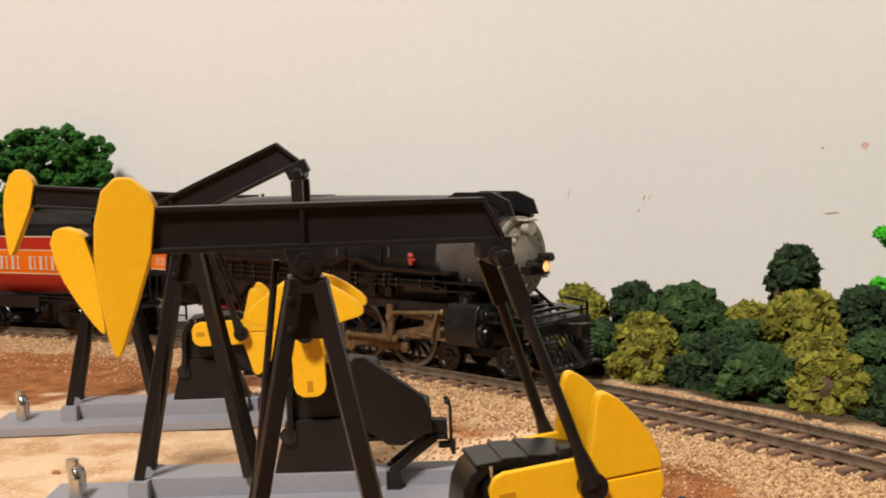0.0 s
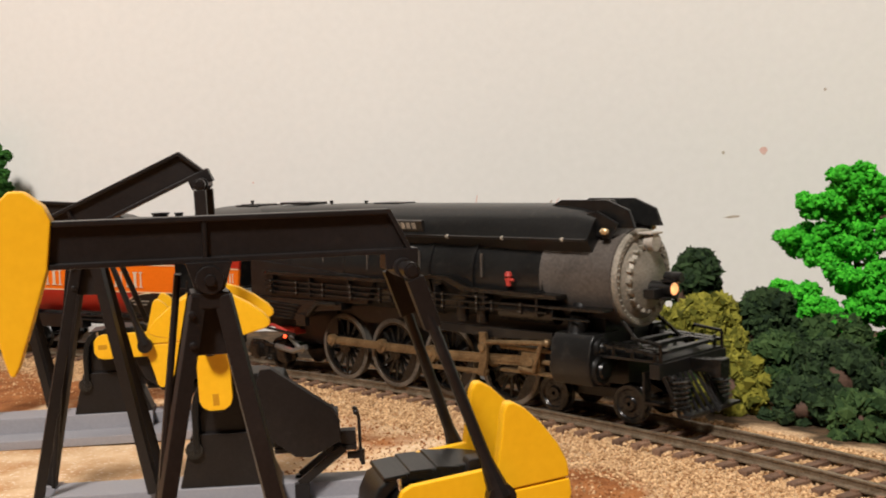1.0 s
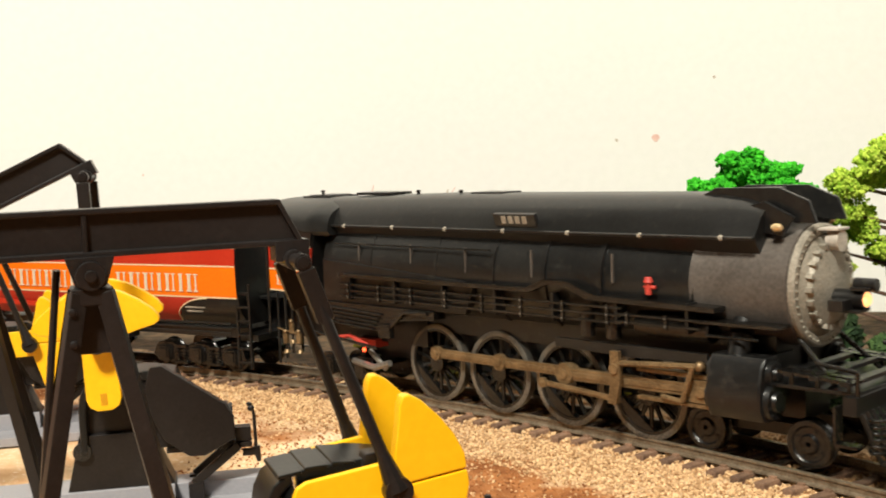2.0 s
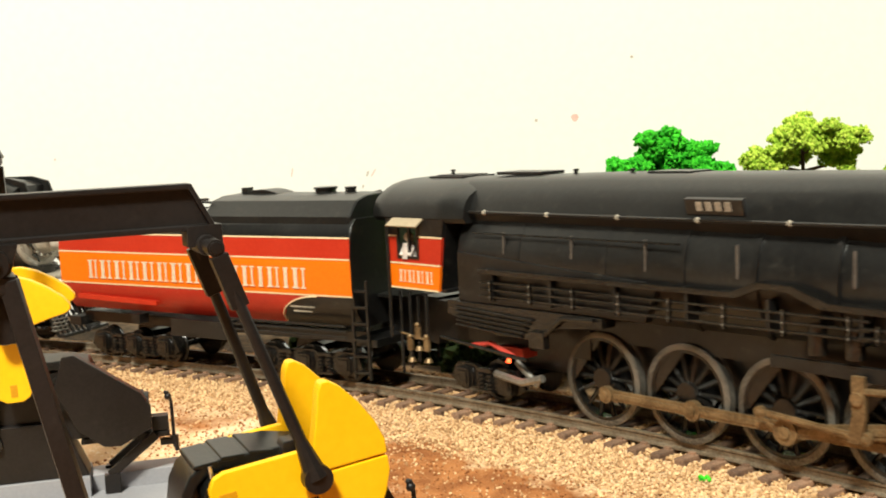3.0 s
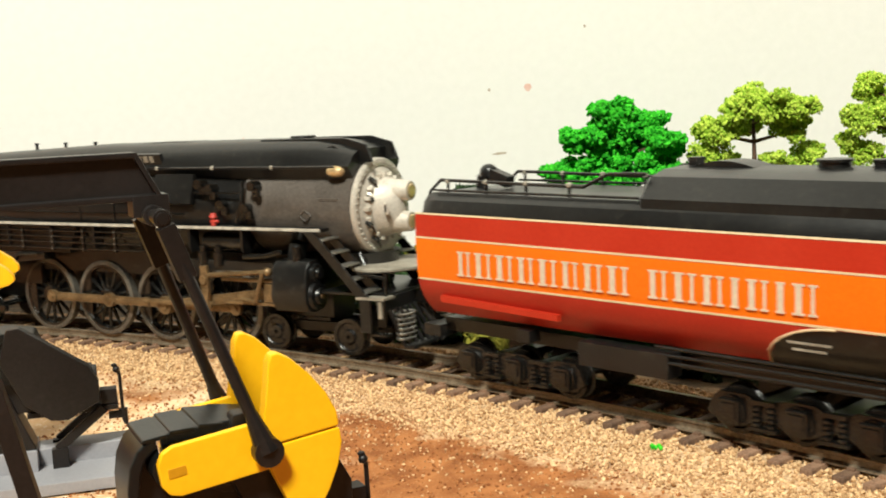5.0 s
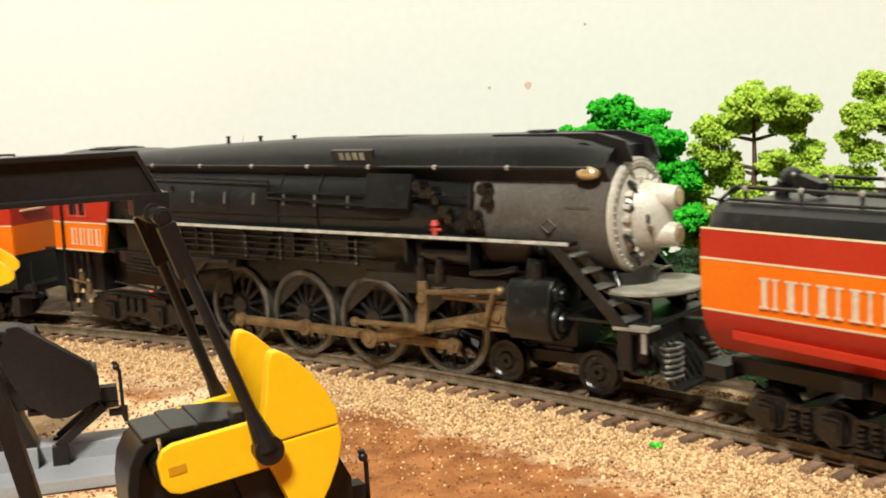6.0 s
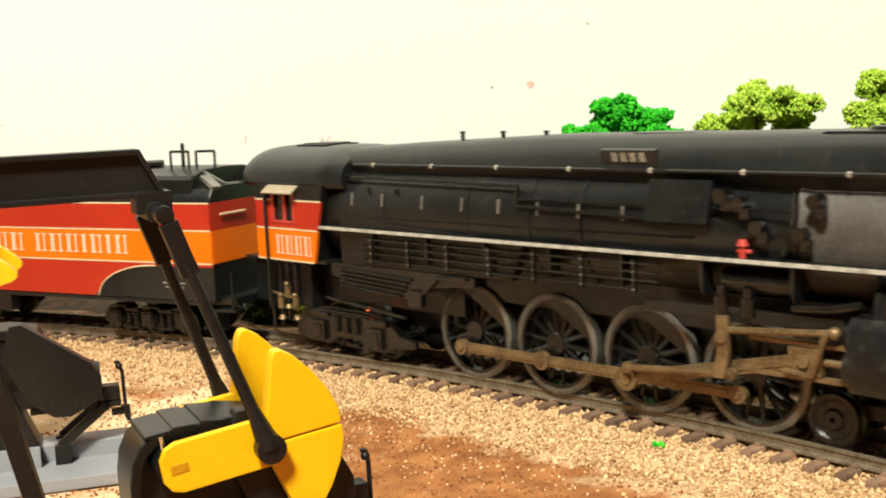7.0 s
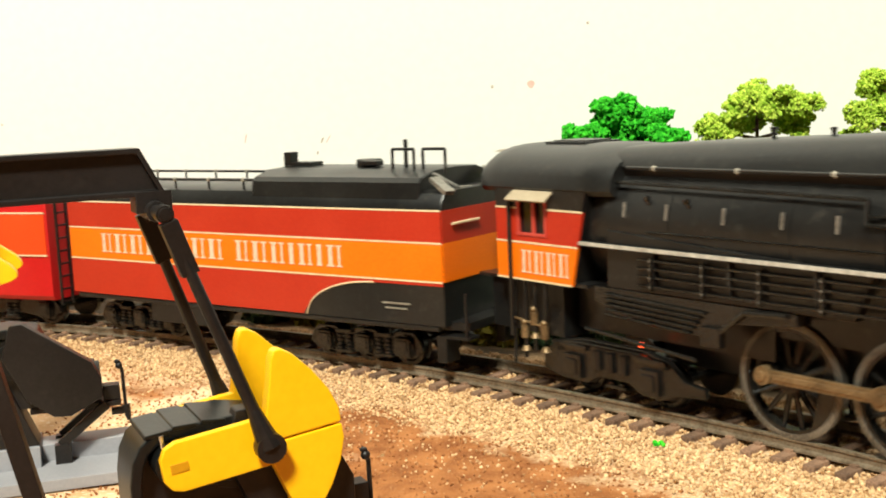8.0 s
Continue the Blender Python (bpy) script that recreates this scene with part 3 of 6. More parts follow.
def smokebox_front(engine, x, zc, r, spec):
    mtl = spec["front"]
    bm = B()
    lathe(bm, [(x - 0.5, r), (x + 0.4, r), (x + 0.9, r - 0.5), (x + 0.9, r - 2.2), (x + 0.5, r - 2.5), (x + 0.9, r - 3.0), (x + 1.6, r * 0.66), (x + 2.6, r * 0.62), (x + 3.3, r * 0.45), (x + 3.6, 0.01)], zc, n=48)
    part("smokebox_front", bm, mtl, engine, spec["frontlabel"], smooth=30)
    bm = B()
    for k in range(44):
        a = 2 * math.pi * k / 44
        ball(bm, (x + 1.0, (r - 1.25) * math.sin(a), zc + (r - 1.25) * math.cos(a)), 0.34, 1)
    for k in range(20):
        a = 2 * math.pi * k / 20
        box(bm, (x + 2.2, r * 0.67 * math.sin(a), zc + r * 0.67 * math.cos(a)), (1.6, 1.1, 1.1), Euler((-a, 0, 0)))
    part("bolt", bm, mtl, engine, "ring of bolts and dogs round the smokebox door", bev=0.05)


def cylinder_block(engine, xa, xb, z0, z1, zs):
    for s in (-1, 1):
        bm = B()
        pts = [(-5.2, z0 + 3), (-3.4, z0 + 0.4), (0, z0), (3.4, z0 + 0.4), (5.0, z0 + 3), (5.2, z0 + 7), (4.2, z1 - 2), (2.4, z1), (-2.4, z1), (-4.2, z1 - 2), (-5.4, z0 + 7)]
        rings = [[(x, s * 14.6 + k * py, pz) for py, pz in pts] for x, k in ((xa, 0.94), (xa + 0.8, 1), (xb - 0.8, 1), (xb, 0.94))]
        loft(bm, rings)
        box(bm, ((xa + xb) / 2, s * 8, (z0 + z1) / 2 + 2), (xb - xa - 2, 10, 10))
        body = part("cylinder", bm, BLACK, engine, "black cylinder and valve chest", bev=0.15)
        bm = B()
        for zc, rr in ((z0 + 4.6, 4.2), (z1 - 3.6, 2.9)):
            cyl(bm, (xb - 0.2, s * 14.6, zc), (xb + 1.2, s * 14.6, zc), rr, rr * 0.94, n=24)
            cyl(bm, (xb + 1, s * 14.6, zc), (xb + 1.9, s * 14.6, zc), rr * 0.6, rr * 0.5, n=18)
            cyl(bm, (xa - 1.6, s * 14.6, zc), (xa + 0.2, s * 14.6, zc), rr * 0.8, rr * 0.94, n=20)
            for k in range(10):
                a = 2 * math.pi * k / 10
                ball(bm, (xb + 1.25, s * 14.6 + rr * 0.8 * math.sin(a), zc + rr * 0.8 * math.cos(a)), 0.3, 1)
        part("cylinder_head", bm, SATIN, body, "glossy black cylinder head")
        bm = B()
        tube(bm, [(xa + 5, s * 14, z1 - 1), (xa + 5, s * 12.5, z1 + 4), (xa + 4, s * 9, z1 + 8)], 2.6, n=12)
        part("steam_pipe", bm, BLACK, engine)


def handrail(engine, pts, posts, r=0.3, material=None):
    bm = B()
    tube(bm, pts, r, n=6)
    for p, q in posts:
        cyl(bm, p, q, r * 0.9, n=6)
    rail = part("handrail", bm, material or BLACK, engine)
    if posts:
        # Knobs are paler than the rail: caught highlights painted into their colour.
        bm = B()
        for p, q in posts:
            ball(bm, p, r * 1.9, 1)
        part("knob", bm, DULLSILVER, rail, "handrail knobs with their highlights painted as pale metal")
    return rail


def pipe_rows(engine, x0, x1, zs, lat, every=14):
    for s in (-1, 1):
        bm = B()
        for z in zs:
            cyl(bm, (x0, s * lat, z), (x1, s * lat, z), 0.36, n=6)
        x = x0 + 4
        while x < x1:
            box(bm, (x, s * (lat + 0.25), (zs[0] + zs[-1]) / 2), (0.8, 0.9, abs(zs[-1] - zs[0]) + 1.6))
            x += every
        pipes = part("cooling_pipe", bm, GRIME, engine, "rows of weathered cooling pipes")
        # Added balls in paler metal paint the light specks along the straps.
        bm = B()
        x = x0 + 4
        while x < x1:
            for z in zs:
                ball(bm, (x, s * (lat + 0.75), z), 0.3, 1)
            x += every
        part("bolt", bm, TYRE, pipes, "added bolt heads that paint light specks on the straps")


def plain_figure(engine, x, y, z):
    """A small painted model crewman: one plain mesh."""
    bm = B()
    cyl(bm, (x, y, z), (x, y, z + 4.2), 2.2, 1.7, n=12)
    ball(bm, (x, y, z + 5.8), 1.45, 2)
    cyl(bm, (x - 1.6, y, z + 3.4), (x - 1.4, y - 1.8, z + 0.8), 0.7, n=8)
    cyl(bm, (x + 1.6, y, z + 3.4), (x + 1.9, y - 1.8, z + 0.8), 0.7, n=8)
    return part("model_figure", bm, SHIRT, engine, "small pale painted model figure at the window")


def engine(kind):
    first = kind == 1
    e = thing("steam_locomotive", "black steam locomotive with dull grey smokebox front, on the track" if first else
              "black streamlined steam locomotive with silver nose and white running-board edge", "locomotive", group="two steam engines on the train")
    mv = {"drivers": [], "small": []}
    r = 10.9 if first else 11.7
    gap = 24.7 if first else 26.3
    ax0 = 1.5 if first else 1.2
    zc, rs = (39.0, 13.8) if first else (42.0, 13.8)
    xs = 116.0 if first else 129.0
    seam_y, seam_z = (14.3, 50.4) if first else (13.2, 53.8)
    top = 59.7 if first else 61.0
    # boiler and smokebox
    rb = 15.2 if first else 15.6
    zb = 38.2 if first else 40.8
    bm = B()
    lathe(bm, [(-42 if first else -49, rb + 0.5), (10, rb + 0.5), (62, rb), (90, rs + 0.3), (92, rs + 0.3)], zb, n=56)
    part("boiler", bm, SATIN if first else BLACK, e, "black boiler jacket", smooth=40)
    bm = B()
    lathe(bm, [(91, rs + 0.5), (93, rs + 0.1), (xs - 1, rs + 0.1), (xs - 0.6, rs - 0.5)], zc if first else 41.6, n=56)
    part("smokebox", bm, GRAPHITE, e, "weathered grey-brown smokebox", smooth=40)
    for x in ((-20, 8, 30, 48, 66) if first else (-25, 5, 25, 40)):
        bm = B()
        lathe(bm, [(x - 0.7, rb + 0.62), (x + 0.7, rb + 0.62)], zb, n=56)
        part("boiler_band", bm, BLACK, e)
    # firebox sides
    bm = B()
    for s in (-1, 1):
        prism(bm, [(-42, 27), (20, 27), (24, 36), (-42, 40)], s * 13.5, s * (16.2 if first else 16.6))
    part("firebox", bm, BLACK, e, bev=0.4)
    # casing
    bm = B()
    if first:
        rings = [casing_ring(x, t, h, seam_y, seam_z) for x, t, h in ((-44, 58.6, 1), (0, 59.6, 1), (60, 59.7, 1), (96, 59.7, 1), (102, 59.0, 0.98), (108, 57.5, 0.95))]
    else:
        rings = [casing_ring(x, t, h, seam_y, seam_z) for x, t, h in ((-44, 58.0, 1.04), (-20, 59.2, 1.02), (26, 61, 1), (100, 61.4, 1), (114, 61.2, 1), (122, 60.2, 0.98), (128, 58.2, 0.95))]
    loft(bm, rings)
    part("skyline_casing", bm, SATIN, e, "satin black casing along the boiler top", smooth=28)
    bm = B()
    for s in (-1, 1):
        lift = 1.3 if first else 0.35
        pts = [(88, top - 1.5), (94, top + lift), (xs - 6, top + lift), (xs + 1, top - 1.5), (xs + 3, top - 6.5), (xs - 2, top - 6.5)]
        prism(bm, pts, s * 6.0, s * 7.2)
        prism(bm, [(90, top - 6), (xs - 8, top - 1.6), (xs - 1, top - 5), (xs - 4, seam_z)], s * 8.5, s * 9.7)
    part("casing_scoop", bm, SATIN, e, "black smoke-lifting scoop at the front", bev=0.3)
    bm = B()
    lathe(bm, [(96, 3.6), (97, 3.9), (102, 3.9), (103, 3.2)], 0, n=20)
    bmesh.ops.rotate(bm, cent=(99.5, 0, 0), matrix=Matrix.Rotation(radians(90), 3, "Y"), verts=bm.verts)
    bmesh.ops.translate(bm, vec=(4, 0, top - 2.5), verts=bm.verts)
    part("chimney", bm, BLACK, e)
    # seam rail along the casing
    for s in (-1, 1):
        xr0, xr1 = (-40, 108) if first else (-38, 124)
        y = s * (seam_y + 0.6)
        handrail(e, [(xr0, y, seam_z - 0.2), (xr1, y, seam_z - 0.2)], [((x, y, seam_z - 0.2), (x, y - s * 1.4, seam_z - 0.4)) for x in range(int(xr0) + 8, int(xr1), 22)], 0.42)
        # lengthwise pipes and fittings on the boiler side
        if first:
            pipes = [([(-36, 15.6, 45), (30, 15.9, 45)], 0.25)]
            lumps = [((x, rb * 0.99 + 0.2, 42), (0.6, 0.7, 7), 0.0) for x in (-25, -2, 20, 44, 70)]
            studs = []
        else:
            pipes = [([(-45, 15.0, 50.6), (22, 15.4, 49.5), (22, 16.2, 45), (60, 16.3, 43.6)], 0.45), ([(22, 15.9, 46.5), (92, 15.6, 46.5)], 0.3),
                     ([(92, 15, 50), (92, 16, 44), (90, 16.5, 38)], 0.6), ([(-30, 16.2, 40.2), (70, 16.2, 40.2)], 0.22)]
            lumps = [((66, 15.4, 47.5), (15, 1.6, 9), 0.25)] + [((x, 15.75, 44.6), (0.75, 0.6, 3.4), 0.12) for x in (-37, -25, -10, 4, 16, 28, 40, 52)]
            studs = [(-31, 47.2), (-20, 47.0), (80, 47.5), (96, 48.5), (76, 49), (84, 43), (93, 42)]
        for path, rr in pipes:
            bm = B()
            tube(bm, [(x, s * y, z) for x, y, z in path], rr)
            part("pipe", bm, GRIME, e)
        for c, size, lean in lumps:
            bm = B()
            box(bm, (c[0], s * c[1], c[2]), size, Euler((s * lean, 0, 0)))
            part("strap" if size[0] < 2 else "sand_box", bm, (GRAPHITE if first else STEEL) if size[0] < 2 else BLACK, e, bev=0.1)
        for x, z in studs:
            bm = B()
            k = 1.0 if x > 0 else 0.45
            cyl(bm, (x, s * 13, z), (x, s * (16.6 if x > 0 else 15.6), z), 1.5 * k, n=12)
            box(bm, (x + 1.4 * k, s * (15.6 if x > 0 else 15.2), z - 1.8 * k), (2.0 * k, 1.4 * k, 2.2 * k))
            part("fitting", bm, GRIME, e, bev=0.08)
        # small red pump fitting
        bm = B()
        cyl(bm, (81, s * 16.0, 36.4), (81, s * 16.0, 39.6), 0.8, n=12)
        cyl(bm, (81, s * 16.0, 39.3), (81, s * 16.0, 40.6), 1.25, 0.8, n=12)
        cyl(bm, (79.8, s * 16.0, 38.2), (83.0, s * 16.0, 38.2), 0.5, n=8)
        part("red_valve", bm, BODYRED, e, "small red painted valve", bev=0.1)
        # number plate on the casing
        bm = B()
        xp, zp = (38, 53.2) if first else (52, 56.4)
        box(bm, (xp, s * (seam_y - (0.2 if first else 0.6)), zp), (14.5, 1.4, 3.6), Euler((s * -0.3, 0, 0)))
        plate = part("number_plate", bm, BLACK, e, "small black number plate with pale signs", bev=0.15)
        bm = B()
        for k in range(4):
            box(bm, (xp - 3.6 + 2.4 * k, s * (seam_y + (0.62 if first else 0.2)), zp), (1.5, 0.2, 2.0), Euler((s * -0.3, 0, 0)))
        part("number_bar", bm, DULLSILVER, plate)
        # marker lamp
        bm = B()
        xm, zm, ym = (xs - 4, 52.5, 11.6) if first else (xs - 5.5, 52.4, 12.9)
        ball(bm, (xm, s * ym, zm), 1.7, 2, (1.9, 1, 1) if not first else (0.9, 0.6, 0.6))
        part("marker_lamp", bm, LENS, e, "bright marker lamp", at=None)
    # roof details
    for x in ((-58, -12, 6) if first else (-8, 6, 20)):
        bm = B()
        cyl(bm, (x, -2, top - 2), (x, -2, top + 0.5), 0.5, n=8)
        cyl(bm, (x, -2, top + 0.3), (x, -2, top + 0.8), 0.7, n=8)
        part("safety_valve", bm, BLACK, e)
    for x, z, size in (((-30 if first else 55), top - 0.2, (16, 9, 0.8)), ((18 if first else 92), top - 0.1, (12, 8, 0.7))):
        bm = B()
        box(bm, (x, 0, z), size)
        part("roof_hatch", bm, BLACK, e, bev=0.1)
    smokebox_front(e, xs, zc if first else 41.6, rs, {"front": DULLSILVER if first else SILVER, "frontlabel": "dull grey smokebox front" if first else "silver painted smokebox front"})
    if first:
        bm = B()
        cyl(bm, (xs + 2, 0, zc + 10), (xs + 5.2, 0, zc + 10), 2.0, 2.5, n=22)
        box(bm, (xs + 3, 0, zc + 12.6), (5, 5.5, 0.6))
        part("visored_lamp", bm, SILVER, e, "pale lamp at the top of the smokebox", bev=0.15)
        bm = B()
        cyl(bm, (xs + 3, 0, zc - 2.6), (xs + 10.6, 0, zc - 2.6), 2.0, 2.3, n=22)
        box(bm, (xs + 6.5, 0, zc - 5.1), (7, 6, 0.7))
        box(bm, (xs + 6.5, -2.6, zc - 3.6), (3.4, 7.6, 2.4))
        prism(bm, [(xs + 8, zc + 0.2), (xs + 12.6, zc + 0.2), (xs + 12.2, zc - 0.6), (xs + 8, zc - 0.6)], -2.6, 2.6)
        cyl(bm, (xs + 8, 0, zc + 0.6), (xs + 13, 0, zc + 0.6), 1.5, n=14)
        hl = part("headlamp", bm, BLACK, e, "black headlamp", bev=0.12)
        bm = B()
        cyl(bm, (xs + 10.4, 0, zc - 2.6), (xs + 11.2, 0, zc - 2.6), 1.9, 1.2, n=18)
        part("lamp_bulb", bm, LAMPLIT, hl, "lit warm bulb")
    else:
        bm = B()
        rings = []
        for x, ry, rz0, dz in ((xs + 2.2, 8.2, 8.6, 0), (xs + 4, 7.0, 8.0, 0), (xs + 6.4, 4.6, 6.8, 0), (xs + 8.0, 2.8, 6.0, 0), (xs + 8.6, 1.4, 5.0, 0)):
            rings.append([(x, ry * math.sin(2 * math.pi * i / 28), 41.6 + dz + rz0 * math.cos(2 * math.pi * i / 28)) for i in range(28)])
        loft(bm, rings)
        nose = part("nose_cone", bm, SILVER, e, "silver cone carrying two headlamps", smooth=50)
        for z in (46.0, 37.4):
            bm = B()
            cyl(bm, (xs + 3, 0, z), (xs + 10.8, 0, z), 3.6, 2.7, n=26)
            part("headlamp", bm, SILVER, nose, "silver headlamp housing", bev=0.15)
            bm = B()
            cyl(bm, (xs + 10.6, 0, z), (xs + 11.2, 0, z), 2.2, 1.7, n=18)
            part("headlamp_lens", bm, LENS, nose, "brassy headlamp lens")
        bm = B()
        box(bm, (xs + 5.8, -5.8, 41.6), (5.4, 0.5, 3.0), Euler((0, 0, radians(-44))))
        plate = part("nose_plate", bm, SILVER, nose, bev=0.1)
        bm = B()
        box(bm, (xs + 5.9, -6.15, 41.6), (4.4, 0.3, 1.9), Euler((0, 0, radians(-44))))
        part("nose_number", bm, BLACK, nose)
        bm = B()
        for z, y in ((50, -6.5), (45, -8), (38, -9), (33.5, -6)):
            cyl(bm, (xs + 1.5, y, z), (xs + 3.2, y, z - 1), 0.7, n=8)
            tube(bm, [(xs + 2.6, y, z), (xs + 3, y * 0.8, z - 3)], 0.35)
        part("clip", bm, GRIME, e)
        # emblem on the smokebox side
        bm = B()
        for s in (-1, 1):
            for (a, b) in (((111, 40), (113, 41.6)), ((113, 41.6), (115, 40)), ((115, 40), (113, 38.4)), ((113, 38.4), (111, 40))):
                cyl(bm, (a[0], s * 13.9, a[1]), (b[0], s * 13.9, b[1]), 0.25, n=5)
            box(bm, (121, s * 13.4, 44.6), (6.5, 0.8, 0.7))
        part("emblem", bm, GRAPHITE, e)
    # running boards
    zr = 36.2 if first else 37.0
    for s in (-1, 1):
        bm = B()
        if first:
            prof = [(-32, zr), (44, zr), (50, zr + 2.4), (58, zr + 2.2), (66, zr - 0.6), (100, zr - 1.4), (100, zr - 2.6), (64, zr - 1.9), (57, zr + 0.9), (51, zr + 1.1), (45, zr - 1.2), (-32, zr - 1.2)]
            prism(bm, prof, s * 13.2, s * 18.2)
            part("running_board", bm, GRIME, e, "weathered black running board with a hump", bev=0.12)
        else:
            box(bm, (36, s * 16, zr - 0.6), (170, 4.4, 1.0))
            board = part("running_board", bm, BLACK, e, "black running board", bev=0.12)
            bm = B()
            box(bm, (36, s * 18.25, zr - 0.4), (170, 0.35, 0.8))
            part("white_edge", bm, EDGE, board, "worn white running-board edge")
    pipe_rows(e, -32, 74 if first else 62, (29.2, 31.0, 32.8) if first else (28.6, 30.6, 32.4, 34.2), 17.4, 14)
    if first:
        pipe_rows(e, 72, 96, (29.6, 31.4), 17.6, 11)
    for s in (-1, 1):
        for x in range(-28, 112, 20):
            bm = B()
            prism(bm, [(x, zr - 1), (x + 0.8, zr - 1), (x + 0.8, zr - 8), (x, zr - 6)], s * 13.6, s * 17.6)
            part("board_bracket", bm, BLACK, e)
    # main frame
    bm = B()
    box(bm, (40, 0, 15), (150, 11, 11))
    box(bm, (40, 0, 24), (140, 18, 8))
    box(bm, (-30, 0, 20), (56, 20, 10))
    part("frame", bm, BLACK, e)
    # ash pan / trailing area
    for s in (-1, 1):
        bm = B()
        prism(bm, [(-46, 27), (8, 27), (8, 24.5), (-8, 23.0), (-16, 19.5), (-28, 19.5), (-46, 23.5)], s * 12, s * 16.8)
        part("ash_pan", bm, GRIME, e, "weathered ash pan under the firebox", bev=0.2)
        for k in range(5):
            bm = B()
            z = 21.0 + 1.15 * k
            tube(bm, [(-42, s * 17.2, z), (-18 + k, s * 17.2, z - 1.0)], 0.35)
            part("fin_pipe", bm, GRIME, e)
        bm = B()
        tube(bm, [(-14, s * 17.4, 18), (-4, s * 17.4, 26), (6, s * 17.4, 26.5)], 0.6)
        box(bm, (-12, s * 17.2, 20), (5, 2, 4))
        tube(bm, [(-48, s * 17.5, 17), (-16, s * 17.5, 14.5)], 0.5)
        part("injector_pipe", bm, GRIME, e, "grimy injector pipes", bev=0.05)
        xp = -61 if first else -69
        for x, z0, z1, r0 in ((xp - 4, 5, 28, 0.42), (xp, 7, 28, 0.5), (xp + 3.4, 9, 27, 0.4), (xp + 7, 12, 28, 0.55)):
            bm = B()
            tube(bm, [(x, s * 17.2, z1), (x + 0.5, s * 17.6, (z0 + z1) / 2), (x, s * 17.4, z0)], r0)
            part("hose", bm, BLACK, e)
        bm = B()
        for x, z in ((xp, 13.5), (xp + 3.4, 17), (xp + 7, 14)):
            cyl(bm, (x, s * 17.6, z - 1.6), (x, s * 17.6, z + 1.6), 1.0, n=10)
            ball(bm, (x, s * 17.8, z + 2.2), 0.9, 2)
            cyl(bm, (x, s * 17.4, z - 4.8), (x, s * 17.4, z - 3.6), 1.3, 0.7, n=10)
        tube(bm, [(xp - 4, s * 17.8, 16.5), (xp + 8, s * 17.8, 15.2)], 0.35)
        part("valve", bm, BRONZE, e, "brassy valves on the hoses", bev=0.08)
    bm = B()
    half = 9 if first else 14
    box(bm, (-72, 0, 19), (26, 2 * half, 13))
    box(bm, (-78, 0, 25.4), (22, 30, 1.0))
    part("cab_apron", bm, BLACK, e, "black apron and drawbar under the cab", bev=0.2)
    # trailing truck
    tx = (-34,) if first else (-55, -31)
    for x in tx:
        mv["small"].append(small_axle(e, x, 5.6 if first else 5.2))
    truck_frame(e, (-44, -28) if first else (-55, -31), 11.5, 6.2, "trailing_truck")
    if not first:
        for s in (-1, 1):
            bm = B()
            prism(bm, [(-66, 4.4), (-65, 9.6), (-60, 12.4), (-52, 13.6), (-33, 13.6), (-26, 12.0), (-22, 8.4), (-16, 7.6), (-16, 5.4), (-24, 4.6), (-28, 3.0), (-34, 3.0), (-38, 5.2), (-47, 5.2), (-51, 3.0), (-59, 3.0)],
                  s * 13.0, s * 14.8)
            cast = part("truck_casting", bm, GRIME, e, "heavy black cast truck side", bev=0.45)
            for x in (-55, -31):
                bm = B()
                box(bm, (x, s * 15.2, 6.8), (5.6, 1.6, 5.6))
                box(bm, (x, s * 16.0, 6.8), (3.6, 0.8, 3.6))
                box(bm, (x, s * 15.0, 11.4), (9.0, 1.2, 1.3))
                part("journal_box", bm, GRIME, cast, bev=0.3)
            bm = B()
            for x in (-47, -43, -39):
                cyl(bm, (x, s * 15.2, 7), (x, s * 15.2, 11.4), 1.1, n=12)
            tube(bm, [(-62, s * 15.0, 11.6), (-52, s * 15.2, 12.6), (-34, s * 15.2, 12.6), (-26, s * 15.0, 10.6)], 0.5)
            part("spring", bm, GRIME, cast)
    if first:
        bm = B()
        tube(bm, [(-30, -15, 9), (-20, -15.4, 8), (-13, -15.4, 10)], 1.0)
        tube(bm, [(-22, -15.2, 13), (-15, -15.2, 8)], 0.8)
        part("cradle_bar", bm, STEEL, e, "pale worn cradle bar")
        # The glow under the firebox is put in as plain red bars.
        bm = B()
        tube(bm, [(-40, -14.4, 15.0), (-32, -14.4, 16.5), (-24, -14.4, 14)], 0.7)
        box(bm, (-27, -10, 14.5), (9, 5, 2.5))
        part("firebox_glow", bm, BODYRED, e, "red bars that stand for the glow under the firebox")
    bm = B()
    ball(bm, (-33 if not first else -26, -15.6 if not first else -14.2, 15.0 if not first else 12.6), 0.65, 2)
    part("glow_lamp", bm, EMBER, e, "tiny glowing red lamp")
    # cylinders, pilot truck
    cx0, cx1, cz0, cz1 = (98.5, 112, 10.2, 24.5) if first else (104, 116, 13, 27.6)
    cylinder_block(e, cx0, cx1, cz0, cz1, 0)
    px = (92, 118) if first else (97, 123)
    for x in px:
        mv["small"].append(small_axle(e, x, 5.2))
    bm = B()
    for s in (-1, 1):
        prism(bm, [(px[0] - 4, 5), (px[0] + 3, 8.4), (px[1] - 3, 8.4), (px[1] + 4, 5), (px[1] - 3, 5.6), (px[0] + 3, 5.6)], s * 5.5, s * 6.8)
    box(bm, (sum(px) / 2, 0, 8), (8, 12, 3))
    part("pilot_truck_frame", bm, BLACK, e, bev=0.15)
    # pilot
    pb = 131 if first else 139
    bm = B()
    box(bm, (pb, 0, 16.5), (3, 34, 4))
    box(bm, (pb - 10, 0, 18.8), (22, 31, 0.8))
